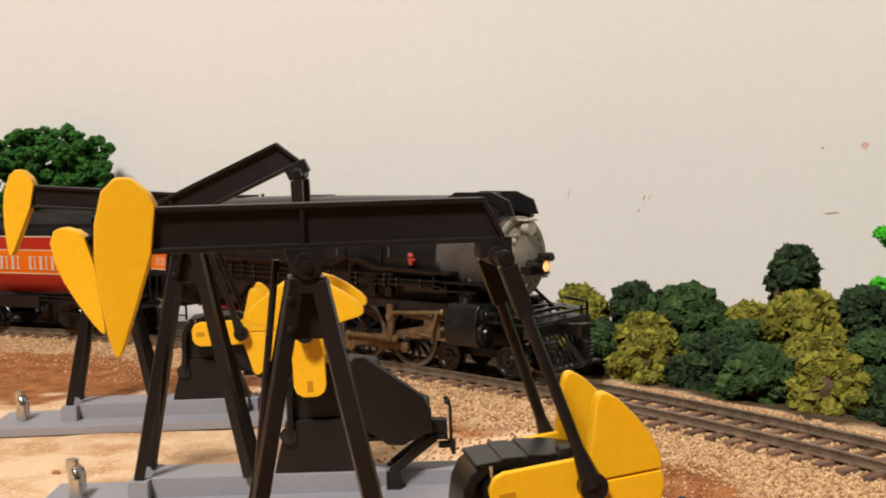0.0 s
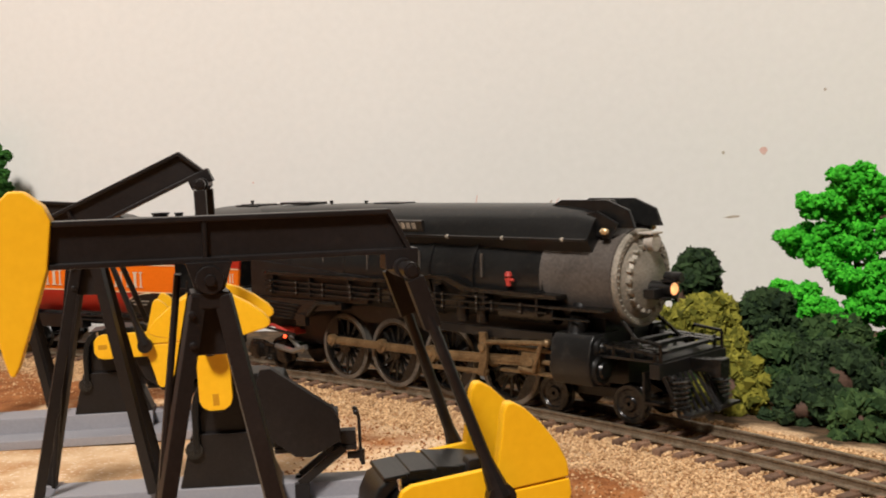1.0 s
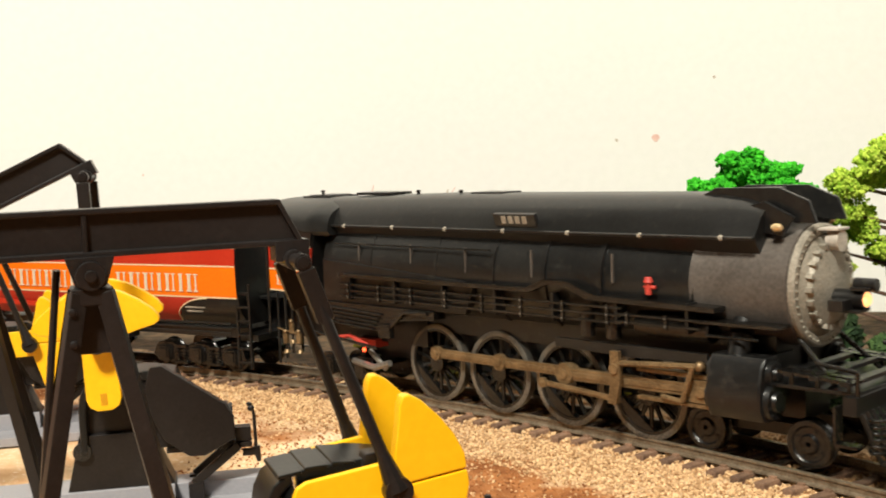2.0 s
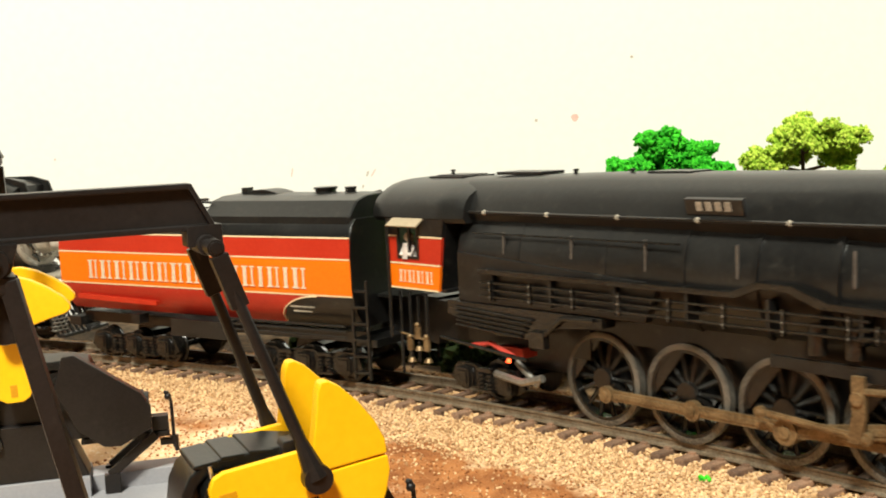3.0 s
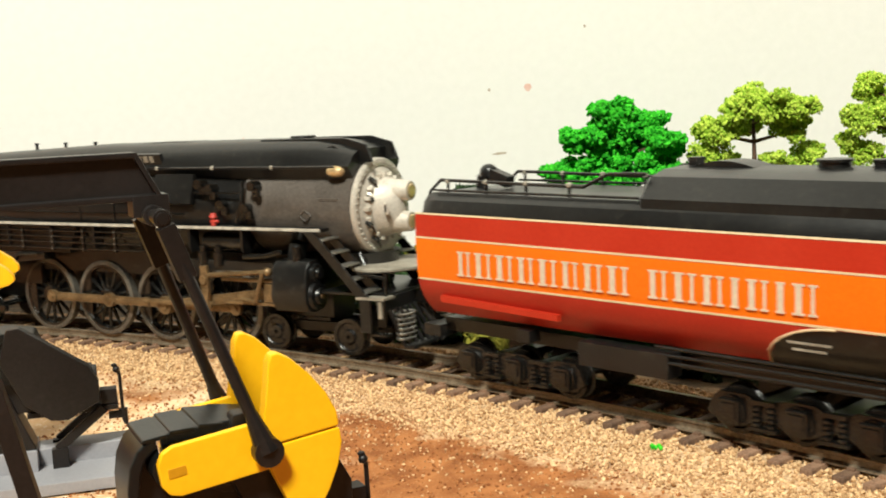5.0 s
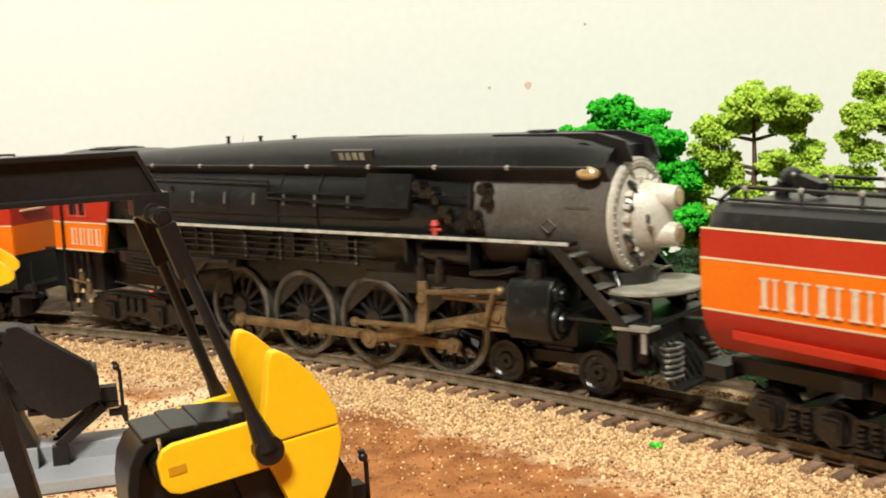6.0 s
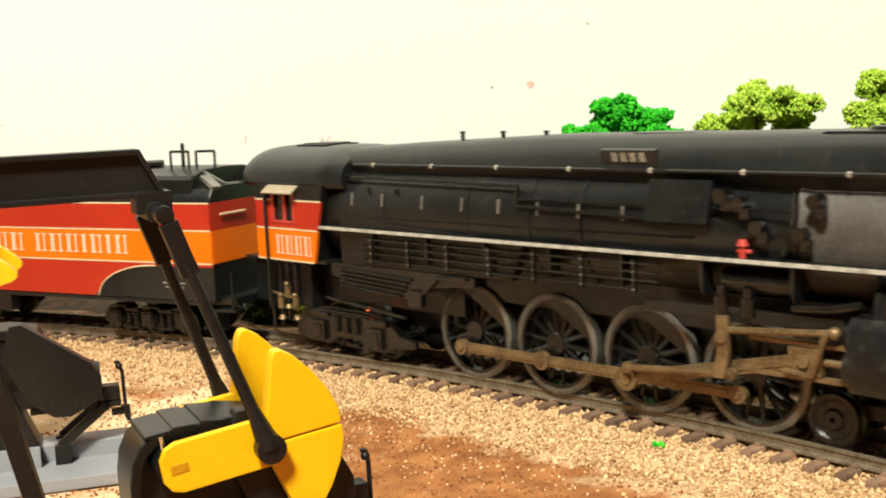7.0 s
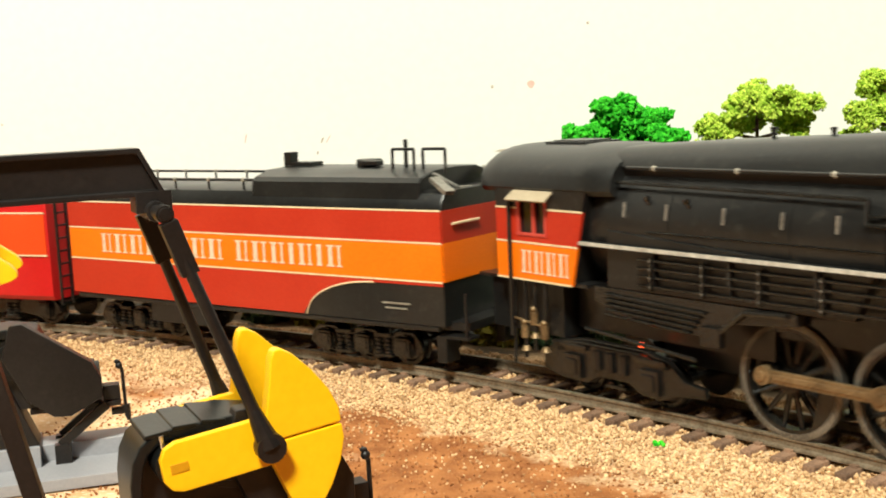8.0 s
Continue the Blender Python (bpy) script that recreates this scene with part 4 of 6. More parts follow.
    box(bm, (pb + 6.5, 0, 4.6), (3, 26, 1.0))
    pilot = part("pilot", bm, BLACK, e, "black slatted pilot", bev=0.1)
    for k in range(13):
        y = -15 + 2.5 * k
        bm = B()
        tube(bm, [(pb + 1.5, y, 15), (pb + 9 - abs(y) * 0.3, y * 0.8, 4.2)], 0.55, n=6)
        part("slat", bm, BLACK, pilot)
    bm = B()
    box(bm, (pb + 5, 0, 16.5), (9, 3.4, 3.6))
    box(bm, (pb + 9.5, 0, 16.2), (3, 5, 5))
    part("coupler", bm, GRIME, e, bev=0.3)
    bm = B()
    for s in (-1, 1):
        for k in range(6):
            n = 12
            zc2 = 13.4 - k * 1.35
            ring = []
            for i in range(n + 1):
                a = 2 * math.pi * i / n
                ring.append((pb + 3.5 + 2.0 * math.cos(a), s * 10 + 3.6 * math.sin(a), zc2))
            tube(bm, ring, 0.42, n=5)
    part("hose_coil", bm, STEEL if not first else GRIME, e, "coiled hose at the pilot")
    for s in (-1, 1):
        bm = B()
        tube(bm, [(pb + 1, s * 15.5, 15), (pb + 1, s * 15.5, 23.5), (pb - 8, s * 15.5, 24.5)], 0.5)
        box(bm, (pb - 1, s * 15.5, 8), (5, 3, 0.6))
        box(bm, (pb - 3.4, s * 15.5, 12), (0.6, 3, 8))
        tube(bm, [(pb - 6, s * 11, 19), (xs - 2, s * 8, 29)], 0.6)
        part("step_rail", bm, GRIME, e)
    if first:
        for y in (-15.5, -12, 12, 15.5):
            bm = B()
            box(bm, (pb - 8, y, 21.6), (17, 2.4, 0.7), Euler((0, 0.06, 0)))
            part("deck_board", bm, GRIME, e, bev=0.1)
        for x in (pb - 14, pb - 8, pb - 1):
            bm = B()
            box(bm, (x, 0, 21.4 - 0.06 * (x - pb + 8)), (2.2, 34, 0.9))
            for y in (-15, 15):
                box(bm, (x, y, 20.4), (0.8, 0.8, 3.6))
            part("deck_bearer", bm, BLACK, e)
        bm = B()
        box(bm, (104, 0, zr - 5.0), (22, 34, 0.8))
        for s in (-1, 1):
            tube(bm, [(97, s * 16, zr - 5), (97, s * 16.5, zr - 8), (110, s * 16.5, zr - 8)], 0.4)
        part("front_deck", bm, GRIME, e, "weathered front deck", bev=0.1)
    else:
        bm = B()
        n = 40
        rings = []
        for z, k in ((24.6, 0.97), (25.0, 1.0), (25.6, 1.0), (25.9, 0.97)):
            rings.append([(xs + 4.5 + 11.5 * k * math.cos(2 * math.pi * i / n), 15 * k * math.sin(2 * math.pi * i / n), z) for i in range(n)])
        loft(bm, rings)
        part("front_deck", bm, DULLSILVER, e, "pale worn rounded front deck")
        bm = B()
        cyl(bm, (xs + 7, -9, 18), (xs + 7, -9, 24.8), 1.2, n=10)
        cyl(bm, (xs + 7, 9, 18), (xs + 7, 9, 24.8), 1.2, n=10)
        cyl(bm, (xs - 4, 0, 18), (xs - 4, 0, 29), 6, 9, n=20)
        part("deck_post", bm, GRIME, e)
        for s in (-1, 1):
            bm = B()
            for y in (18.0, 10.4):
                prism(bm, [(115.5, zr - 0.9), (119.0, zr - 0.9), (pb - 2.2, 18.2), (pb - 2.2, 9), (pb - 5.6, 9), (pb - 5.6, 17.6)], s * y, s * (y + 0.8))
            lad = part("ladder", bm, BLACK, e, "slanting black front ladder", bev=0.12)
            bm = B()
            for k in range(5):
                f = (k + 0.7) / 5.4
                x = 118 + (pb - 3.4 - 118) * f
                z = zr - 1 + (18 - zr) * f
                box(bm, (x + 0.6, s * 14.6, z + 0.4), (3.4, 6.9, 0.5))
            part("ladder_step", bm, STEEL, lad, "pale worn ladder treads")
            bm = B()
            box(bm, (pb - 2, s * 16.4, 18.4), (9, 5.5, 0.7))
            box(bm, (pb + 1, s * 18.6, 15.4), (1.1, 0.6, 4.5))
            part("ladder_foot", bm, DULLSILVER, e)
    # pumps and reservoirs
    for s in (-1, 1):
        bm = B()
        if first:
            cyl(bm, (76, s * 12, 29), (96, s * 12, 29), 3.4, n=18)
            for x in (62, 70):
                cyl(bm, (x, s * 15.4, 25), (x, s * 15.4, 31), 1.9, n=12)
        else:
            cyl(bm, (76, s * 13.5, 32), (92, s * 13.5, 32), 2.6, n=18)
            for x in (76, 82):
                cyl(bm, (x, s * 15.8, 25), (x, s * 15.8, 29), 1.6, n=12)
                cyl(bm, (x, s * 15.8, 29), (x, s * 15.8, 31), 1.1, n=12)
            tube(bm, [(92, s * 16.5, 28), (100, s * 17, 28.6), (106, s * 17, 30)], 0.8)
            cyl(bm, (111, s * 16, 27), (111, s * 16, 31.5), 1.3, n=10)
        part("air_pump", bm, GRIME, e, bev=0.1)
    # cab
    if first:
        cab(e, -68.6, -45.0, dict(ztop=49.5, zred=43.4, zorange=36.0, zbot=29.0, slant=2.2, roof=58.6, window=(-63.5, -55, 37.6, 47.2), trim=BLACK, half=True, rail=1.2, number=(-63.5, -49.5)))
        plain_figure(e, -60.6, -16.8, 37.2)
    else:
        cab(e, -77.5, -47.5, dict(ztop=49.5, zred=43.6, zorange=35.4, zbot=26.2, slant=4.0, roof=58.4, window=(-69.4, -59.8, 37.4, 46.6), trim=BODYRED, half=False, rail=5.4, number=(-68.5, -52.5)))
    # driving wheels and rods
    for i in range(4):
        mv["drivers"].append(driving_axle(e, gap * i + ax0, r, 4.4))
    yr = -12.2
    mv["side"] = rod_between("side_rod", e, 3 * gap, 2.6, 0.9, [(0, 2.0), (gap, 2.3), (2 * gap, 2.6), (3 * gap, 2.0)], BRONZE, "brassy weathered side rod")
    main_len = (cx0 - 10) - 2 * gap + 2
    mv["main"] = rod_between("main_rod", e, main_len, 3.0, 0.9, [(0, 2.8), (main_len, 2.1)], BRONZE, "brassy weathered main rod")
    bm = B()
    box(bm, (0, 0, 0), (7, 2.4, 5.4))
    cyl(bm, (0, 0, 0), (cx0 - 2 * gap - main_len + 9, 0, 0), 0.8, n=10)
    cyl(bm, (0, -1.2, 0), (0, -1.9, 0), 1.3, n=12)
    mv["cross"] = part("crosshead", bm, BRONZE, e, "brassy crosshead and piston rod", bev=0.15)
    zp = cz0 + 4.6
    bm = B()
    box(bm, ((cx0 + 2 * gap + main_len) / 2 - 2, -14.4, zp + 3.4), (cx0 - 2 * gap - main_len + 24, 2.0, 1.0))
    box(bm, ((cx0 + 2 * gap + main_len) / 2 - 2, -14.4, zp - 3.4), (cx0 - 2 * gap - main_len + 24, 2.0, 0.9))
    part("slide_bar", bm, BRONZE, e, "brassy slide bars", bev=0.1)
    bm = B()
    xl = cx0 - 27
    prism(bm, [(xl - 1.3, zp + 7.5), (xl + 1.3, zp + 7.5), (xl + 1.6, zp), (xl + 0.3, zp - 5.5), (xl - 2.3, zp - 5.5), (xl - 1.2, zp)], -17.6, -16.4)
    cyl(bm, (xl, -18.2, zp + 3.2), (xl, -16, zp + 3.2), 1.3, n=12)
    mv["link"] = part("valve_link", bm, BRONZE, e, "brassy valve link", bev=0.1)
    bm = B()
    tube(bm, [(xl, -16.9, zp + 4.5), (cx0 - 3, -16.5, cz1 - 3.6)], 0.75)
    ball(bm, (cx0 - 3.5, -16.5, cz1 - 3.6), 1.3, 2)
    tube(bm, [(cx0 - 5, -17.2, zp + 6), (cx0 - 8, -17.2, zp - 2.4)], 0.7)
    tube(bm, [(cx0 - 8, -17.2, zp - 2.4), (cx0 - 14, -16.5, zp - 2.0)], 0.6)
    part("valve_rod", bm, BRONZE, e, "brassy valve rods")
    ecc = xl - 1 - 2 * gap + 2
    mv["ecc"] = rod_between("eccentric_rod", e, ecc, 1.4, 0.7, [(0, 1.3), (ecc, 1.3)], BRONZE, "thin brassy eccentric rod")
    bm = B()
    prism(bm, [(xl - 20, zp + 9), (cx0 - 2, zp + 9), (cx0 - 2, zp + 6.8), (xl + 4, zp + 6), (xl - 20, zp + 6.6)], -15.8, -14.8)
    part("guide_bracket", bm, BLACK, e, bev=0.15)
    mv.update(x0=ax0, r=r, gap=gap, crank=4.4, main_len=main_len, zp=zp, ecc_len=ecc, xl=xl, yr=yr, root=e)
    return mv


# ---- tenders and coach ----
def side_profile(kind):
    """Half section of a tender body: z against half width."""
    if kind == 1:
        return [(17, 12.6), (19, 14.6), (22, 16.6), (25, 17.7), (28, 18.1), (36.9, 18.3), (42.9, 18.0), (46.2, 17.0), (48.0, 15.0)]
    return [(13.2, 18.0), (24.5, 18.0), (34.4, 18.0), (42.6, 18.0), (44.8, 17.4), (46.6, 16.2), (47.4, 14.4)]


def half_at(prof, z):
    for (z0, h0), (z1, h1) in zip(prof[:-1], prof[1:]):
        if z0 <= z <= z1:
            return h0 + (h1 - h0) * (z - z0) / (z1 - z0)
    return prof[0][1] if z < prof[0][0] else prof[-1][1]


def band(prof, z0, z1, x0, x1, s, proud=0.22, cut=None):
    """A painted band that follows the side between two heights. cut(x): lowest z kept at x."""
    bm = B()
    xs = [x0 + (x1 - x0) * i / 40 for i in range(41)]
    zs = sorted({z0, z1, *[z for z, _ in prof if z0 < z < z1]})
    rows = []
    for x in xs:
        lowest = max(z0, cut(x)) if cut else z0
        lowest = min(lowest, z1 - 0.01)
        rows.append([(x, s * (half_at(prof, max(z, lowest)) + proud), max(z, lowest)) for z in zs])
    outer = [[bm.verts.new(p) for p in row] for row in rows]
    for a, b in zip(outer[:-1], outer[1:]):
        for i in range(len(zs) - 1):
            try:
                bm.faces.new((a[i], b[i], b[i + 1], a[i + 1]))
            except ValueError:
                pass
    bmesh.ops.recalc_face_normals(bm, faces=bm.faces)
    for f in bm.faces:
        if f.normal.y * s < 0:
            f.normal_flip()
    bmesh.ops.solidify(bm, geom=bm.faces[:], thickness=0.18)
    return bm


def tender(kind):
    first = kind == 1
    t = thing("tender", "red and orange striped tender with a rounded lower body" if first else "red and orange striped tender with square sides", "tender",
              group="tenders of the train")
    prof = side_profile(kind)
    x0, x1 = (-65.5, 60.6) if first else (-73, 73)
    mv = {"root": t, "small": []}
    full = [(z, -h) for z, h in prof] + [(z, h) for z, h in prof[::-1]]
    bm = B()
    rings = []
    for x, k in ((x0, 0.82), (x0 + 1.2, 0.92), (x0 + 3.5, 0.985), (x0 + 6, 1), (x1 - 0.6, 1), (x1, 0.985)):
        rings.append([(x, h * k, z if z < 44 else z - (1 - k) * 6) for z, h in full])
    loft(bm, rings)
    part("tank", bm, SATIN, t, "black tender tank", smooth=30)
    zt, zo, zu, zl = (42.9, 36.9, 26.4, 17.2) if first else (42.6, 34.4, 24.5, 13.4)

    def arc_cut(x):
        if first:
            a = x - (x1 - 29)
            return 17 + 9.0 * math.sqrt(max(0.0, 1 - (1 - min(1, a / 16)) ** 2)) if a > 0 else 0
        a = x - (x1 - 46)
        return 13 + 10.5 * math.sqrt(max(0.0, 1 - (1 - min(1, a / 24)) ** 2)) if a > 0 else 0

    for s in (-1, 1):
        part("upper_band", band(prof, zo, zt, x0 + 0.4, x1, s), RED, t, "red upper band", smooth=50)
        part("orange_band", band(prof, zu, zo, x0 + 0.4, x1, s), ORANGE, t, "orange middle band", smooth=50)
        part("lower_band", band(prof, zl, zu, x0 + 0.4, x1 - (5 if first else 0), s, cut=arc_cut), DEEPRED if first else RED, t, "red lower band", smooth=50)
        for z in (zt, zo, zu):
            bm = band(prof, z - 0.22, z + 0.22, x0 + 0.4, x1, s, 0.32)
            part("stripe", bm, STRIPE, t, "thin cream stripe")
        bm = B()
        px = [x1 - (29 if first else 46) + k * (1.0 if first else 1.6) for k in range(17 if first else 16)]
        pts = [(x, s * (half_at(prof, max(arc_cut(x), zl)) + 0.3), max(arc_cut(x), zl)) for x in px]
        tube(bm, pts, 0.24, n=5)
        part("stripe", bm, STRIPE, t)
        y = s * (18.3 + 0.32) if first else s * 18.32
        if first:
            bars_text(t, x0 + 15.2, x1 - 16.4, 28.2, 34.2, y, ROWOFLETTERS, LETTER)
        else:
            bars_text(t, x0 + 16, x1 - 32.5, 26.9, 32.7, y, ROWOFLETTERS, LETTER)
        bm = B()
        xx = x1 - (23 if first else 20)
        for k, ln in enumerate((9, 7)):
            box(bm, (xx + 5, y, (23 if first else 18.4) - 1.3 * k), (ln, 0.14, 0.45))
        part("data_bar", bm, DULLSILVER, t)
        bm = B()
        xl = x1 + 1.5
        if first:
            for dx in (-2.6, 2.6):
                box(bm, (xl + dx, s * 16.8, 17), (0.7, 0.8, 28))
            for k in range(6):
                box(bm, (xl, s * 16.8, 5 + 4.6 * k), (5.2, 1.2, 0.6))
            part("ladder", bm, BLACK, t, "black side ladder")
        else:
            box(bm, (xl + 2, s * 15.4, 10.6), (7, 5, 0.7))
            tube(bm, [(xl + 4.6, s * 17.4, 10), (xl + 4.6, s * 17.4, 22)], 0.4)
            part("step", bm, BLACK, t, "black step at the tender corner")
    # deck, bunker, rails
    if first:
        b0, b1 = x0 + 67.5, x1 - 1
        secs = [(16.6, 46), (16.4, 48.6), (12.6, 53.0), (8, 54.2), (0, 54.6)]
    else:
        b0, b1 = x0 + 80, x1 - 7
        secs = [(17.2, 44.5), (16.6, 49.4), (15.4, 50.6), (10, 52.2), (0, 52.6)]
    ring = [(-y, z) for y, z in secs] + [(y, z) for y, z in secs[:-1][::-1]]
    bm = B()
    loft(bm, [[(x, y * k, 46 + (z - 46) * k if z > 46 else z) for y, z in ring] for x, k in ((b0, 0.94), (b0 + 1.2, 1), (b1 - 0.5, 1), (b1, 0.97))])
    part("bunker", bm, SATIN, t, "black oil bunker top", smooth=25)
    bm = B()
    if first:
        for x, r in ((b0 + 36, 3.2), (b1 - 12, 1.6)):
            cyl(bm, (x, 0, 53.6), (x, 0, 55.8), r, n=18)
            cyl(bm, (x, 0, 55.6), (x, 0, 56.2), r * 1.15, n=18)
        n = 20
        prism(bm, [(b0 + 1, 53)] + [(b0 + 2 + 22 * i / n, 53.2 + 2.6 * math.sin(math.pi * i / n)) for i in range(n + 1)] + [(b0 + 25, 53)], -4, 4)
        box(bm, (b0 + 4, 0, 54.6), (2.4, 3, 3.4))
        tube(bm, [(b1 - 18, -6, 53.4), (b1 - 4, -6, 53.6), (b1 - 4, 4, 54.6)], 0.4)
    else:
        cyl(bm, (b0 + 30, 0, 52), (b0 + 30, 0, 54.4), 3.6, n=18)
        box(bm, (b0 + 1, 0, 54), (2.6, 3.4, 5))
        box(bm, (b0 + 7, 0, 52.6), (8, 5, 2.2))
        box(bm, (b0 + 34, -4, 53.6), (6, 3, 1.2))
        cyl(bm, (b1 - 14, -3, 52), (b1 - 14, -3, 59.8), 0.6, n=8)
    part("hatch", bm, BLACK, t, "black hatches and vents on the top", bev=0.12)
    if first:
        bm = B()
        ball(bm, (x0 + 9, 0, 51.8), 2.6, 2, (1.0, 0.9, 0.9))
        cyl(bm, (x0 + 6, 0, 47), (x0 + 7, 0, 51), 1.6, n=10)
        box(bm, (x0 + 13, 0, 50.6), (7, 3, 3), Euler((0, 0.3, 0)))
        part("rear_lamp", bm, BLACK, t, "black rear lamp on the tank", bev=0.2)
        for s in (-1, 1):
            y = s * 14.2
            handrail(t, [(x0 + 1, y, 42), (x0 + 2, y, 48), (x0 + 6, y, 51), (b0 - 16, y, 50.4), (b0 - 9, y, 53.4), (b0 + 1, y, 53.6)],
                     [((x, y, 50.7), (x, y, 47.6)) for x in range(int(x0) + 8, int(b0) - 14, 13)], 0.42)
            handrail(t, [(x0 + 5, y * 1.1, 48.6), (b0, y * 1.1, 48.6)], [], 0.3)
        bm = B()
        prism(bm, [(x0 + 8, 21), (x0 + 46, 20.2), (x0 + 46, 21.6), (x0 + 8, 22.6)], -18.0, -16.4)
        part("side_sill", bm, RED, t, "bright red sill strip")
    else:
        for x in (b1 - 12, b1 - 2):
            bm = B()
            tube(bm, [(x - 3.5, -7, 51), (x - 3.5, -7, 57.4), (x + 3.5, -7, 57.4), (x + 3.5, -7, 51)], 0.42)
            part("grab_iron", bm, BLACK, t)
        for s in (-1, 1):
            handrail(t, [(x0 + 2, s * 15, 49.6), (b0, s * 15, 49.6)], [((x, s * 15, 49.6), (x, s * 15, 46.8)) for x in range(int(x0) + 6, int(b0), 14)], 0.4)
        bm = B()
        for s in (-1, 1):
            tube(bm, [(b1 + 1, s * 12, 51.5), (b1 + 6, s * 8, 47.5), (b1 + 6, s * 2, 47.2)], 0.5)
            box(bm, (x1 - 2, s * 14, 48.5), (7, 3, 1.2), Euler((0, 0.5, s * 0.3)))
        part("coal_gate", bm, STEEL, t, "worn metal plates at the tender front")
        for z0, z1, mtl in ((zo, zt, RED), (zu, zo, ORANGE)):
            b2 = B()
            box(b2, (x1 + 0.12, 0, (z0 + z1) / 2), (0.3, 35.6, z1 - z0))
            part("front_panel", b2, mtl, t, "painted tender front")
        bm = B()
        cyl(bm, (x1 + 0.8, -14, 39), (x1 + 0.8, -2, 39), 0.35, n=6)
        part("grab_iron", bm, STRIPE, t)
    # underframe
    bm = B()
    zf = 13.5 if first else 12.2
    box(bm, ((x0 + x1) / 2, 0, zf), (x1 - x0 - 2, 20, 3.4))
    box(bm, (x1 + 1, 0, 13), (9, 30, 2.2))
    box(bm, (x0 - 1, 0, 12), (6, 26, 3))
    part("underframe", bm, BLACK, t, bev=0.15)
    for s in (-1, 1):
        bm = B()
        if first:
            box(bm, (-2, s * 15, 13.6), (24, 5, 5.4))
            for k in range(3):
                tube(bm, [(x0 + 72, s * 17, 14.5 + 1.6 * k), (x1 - 4, s * 17, 14.5 + 1.6 * k)], 0.4)
            box(bm, (x0 + 34, s * 14.5, 15), (4, 4, 3))
        else:
            box(bm, (x0 + 48, s * 15.5, 9.6), (24, 4, 6.5))
            box(bm, (0, s * 17.4, 12.4), (x1 - x0 - 4, 1.2, 1.2))
            box(bm, (x1 - 2, s * 14, 7), (3, 6, 7))
        part("tank_box", bm, BLACK, t, bev=0.2)
    centres = (-38, 37) if first else (-48, 42)
    for c in centres:
        xs = [c - 15.2, c, c + 15.2] if first else [c - 13.5, c, c + 13.5]
        for x in xs:
            mv["small"].append(small_axle(t, x, 5.0))
        truck_frame(t, xs, 10.8, 5.6)
    mv["span"] = centres
    return mv


def coach():
    c = thing("passenger_coach", "red passenger coach with an orange-red band and black end ladder", "railway coach")
    bm = B()
    prof = [(9.5, 16.5), (11, 17.6), (42, 17.8), (46, 16.8), (50, 13), (52, 6), (52.4, 0)]
    full = [(z, -h) for z, h in prof] + [(z, h) for z, h in prof[:-1][::-1]]
    loft(bm, [[(x, h * k, z) for z, h in full] for x, k in ((-130, 0.97), (-129, 1), (-1, 1), (0, 0.97))])
    part("body", bm, CARRED, c, "red coach body", smooth=30)
    bm = B()
    box(bm, (-65, 0, 53), (128, 14, 1.2))
    part("roof", bm, BLACK, c, bev=0.3)
    for z in (24.5, 38.5):
        bm = B()
        for s in (-1, 1):
            box(bm, (-65, s * 17.9, z), (129, 0.5, 0.5))
        part("stripe", bm, STRIPE, c, "thin cream stripe")
    for s in (-1, 1):
        bm = B()
        box(bm, (-65, s * 17.75, 31.5), (128.6, 0.4, 13.5))
        part("side_band", bm, COACHBAND, c, "orange-red painted band")
    bm = B()
    for y in (-16.6, -11.6):
        box(bm, (3.2, y, 26), (0.7, 0.7, 36))
    for k in range(9):
        box(bm, (3.2, -14.1, 9 + 4.2 * k), (0.6, 5, 0.6))
    part("ladder", bm, BLACK, c, "black end ladder")
    bm = B()
    box(bm, (-65, 0, 9), (126, 22, 3))
    box(bm, (4, 0, 9.5), (12, 5, 3))
    part("underframe", bm, BLACK, c, bev=0.2)
    mv = {"root": c, "small": [], "span": (-110, -22)}
    for cc in (-110, -22):
        for x in (cc - 14, cc + 14):
            mv["small"].append(small_axle(c, x, 5.2))
        truck_frame(c, [cc - 14, cc + 14], 10.8, 5.6)
    return mv


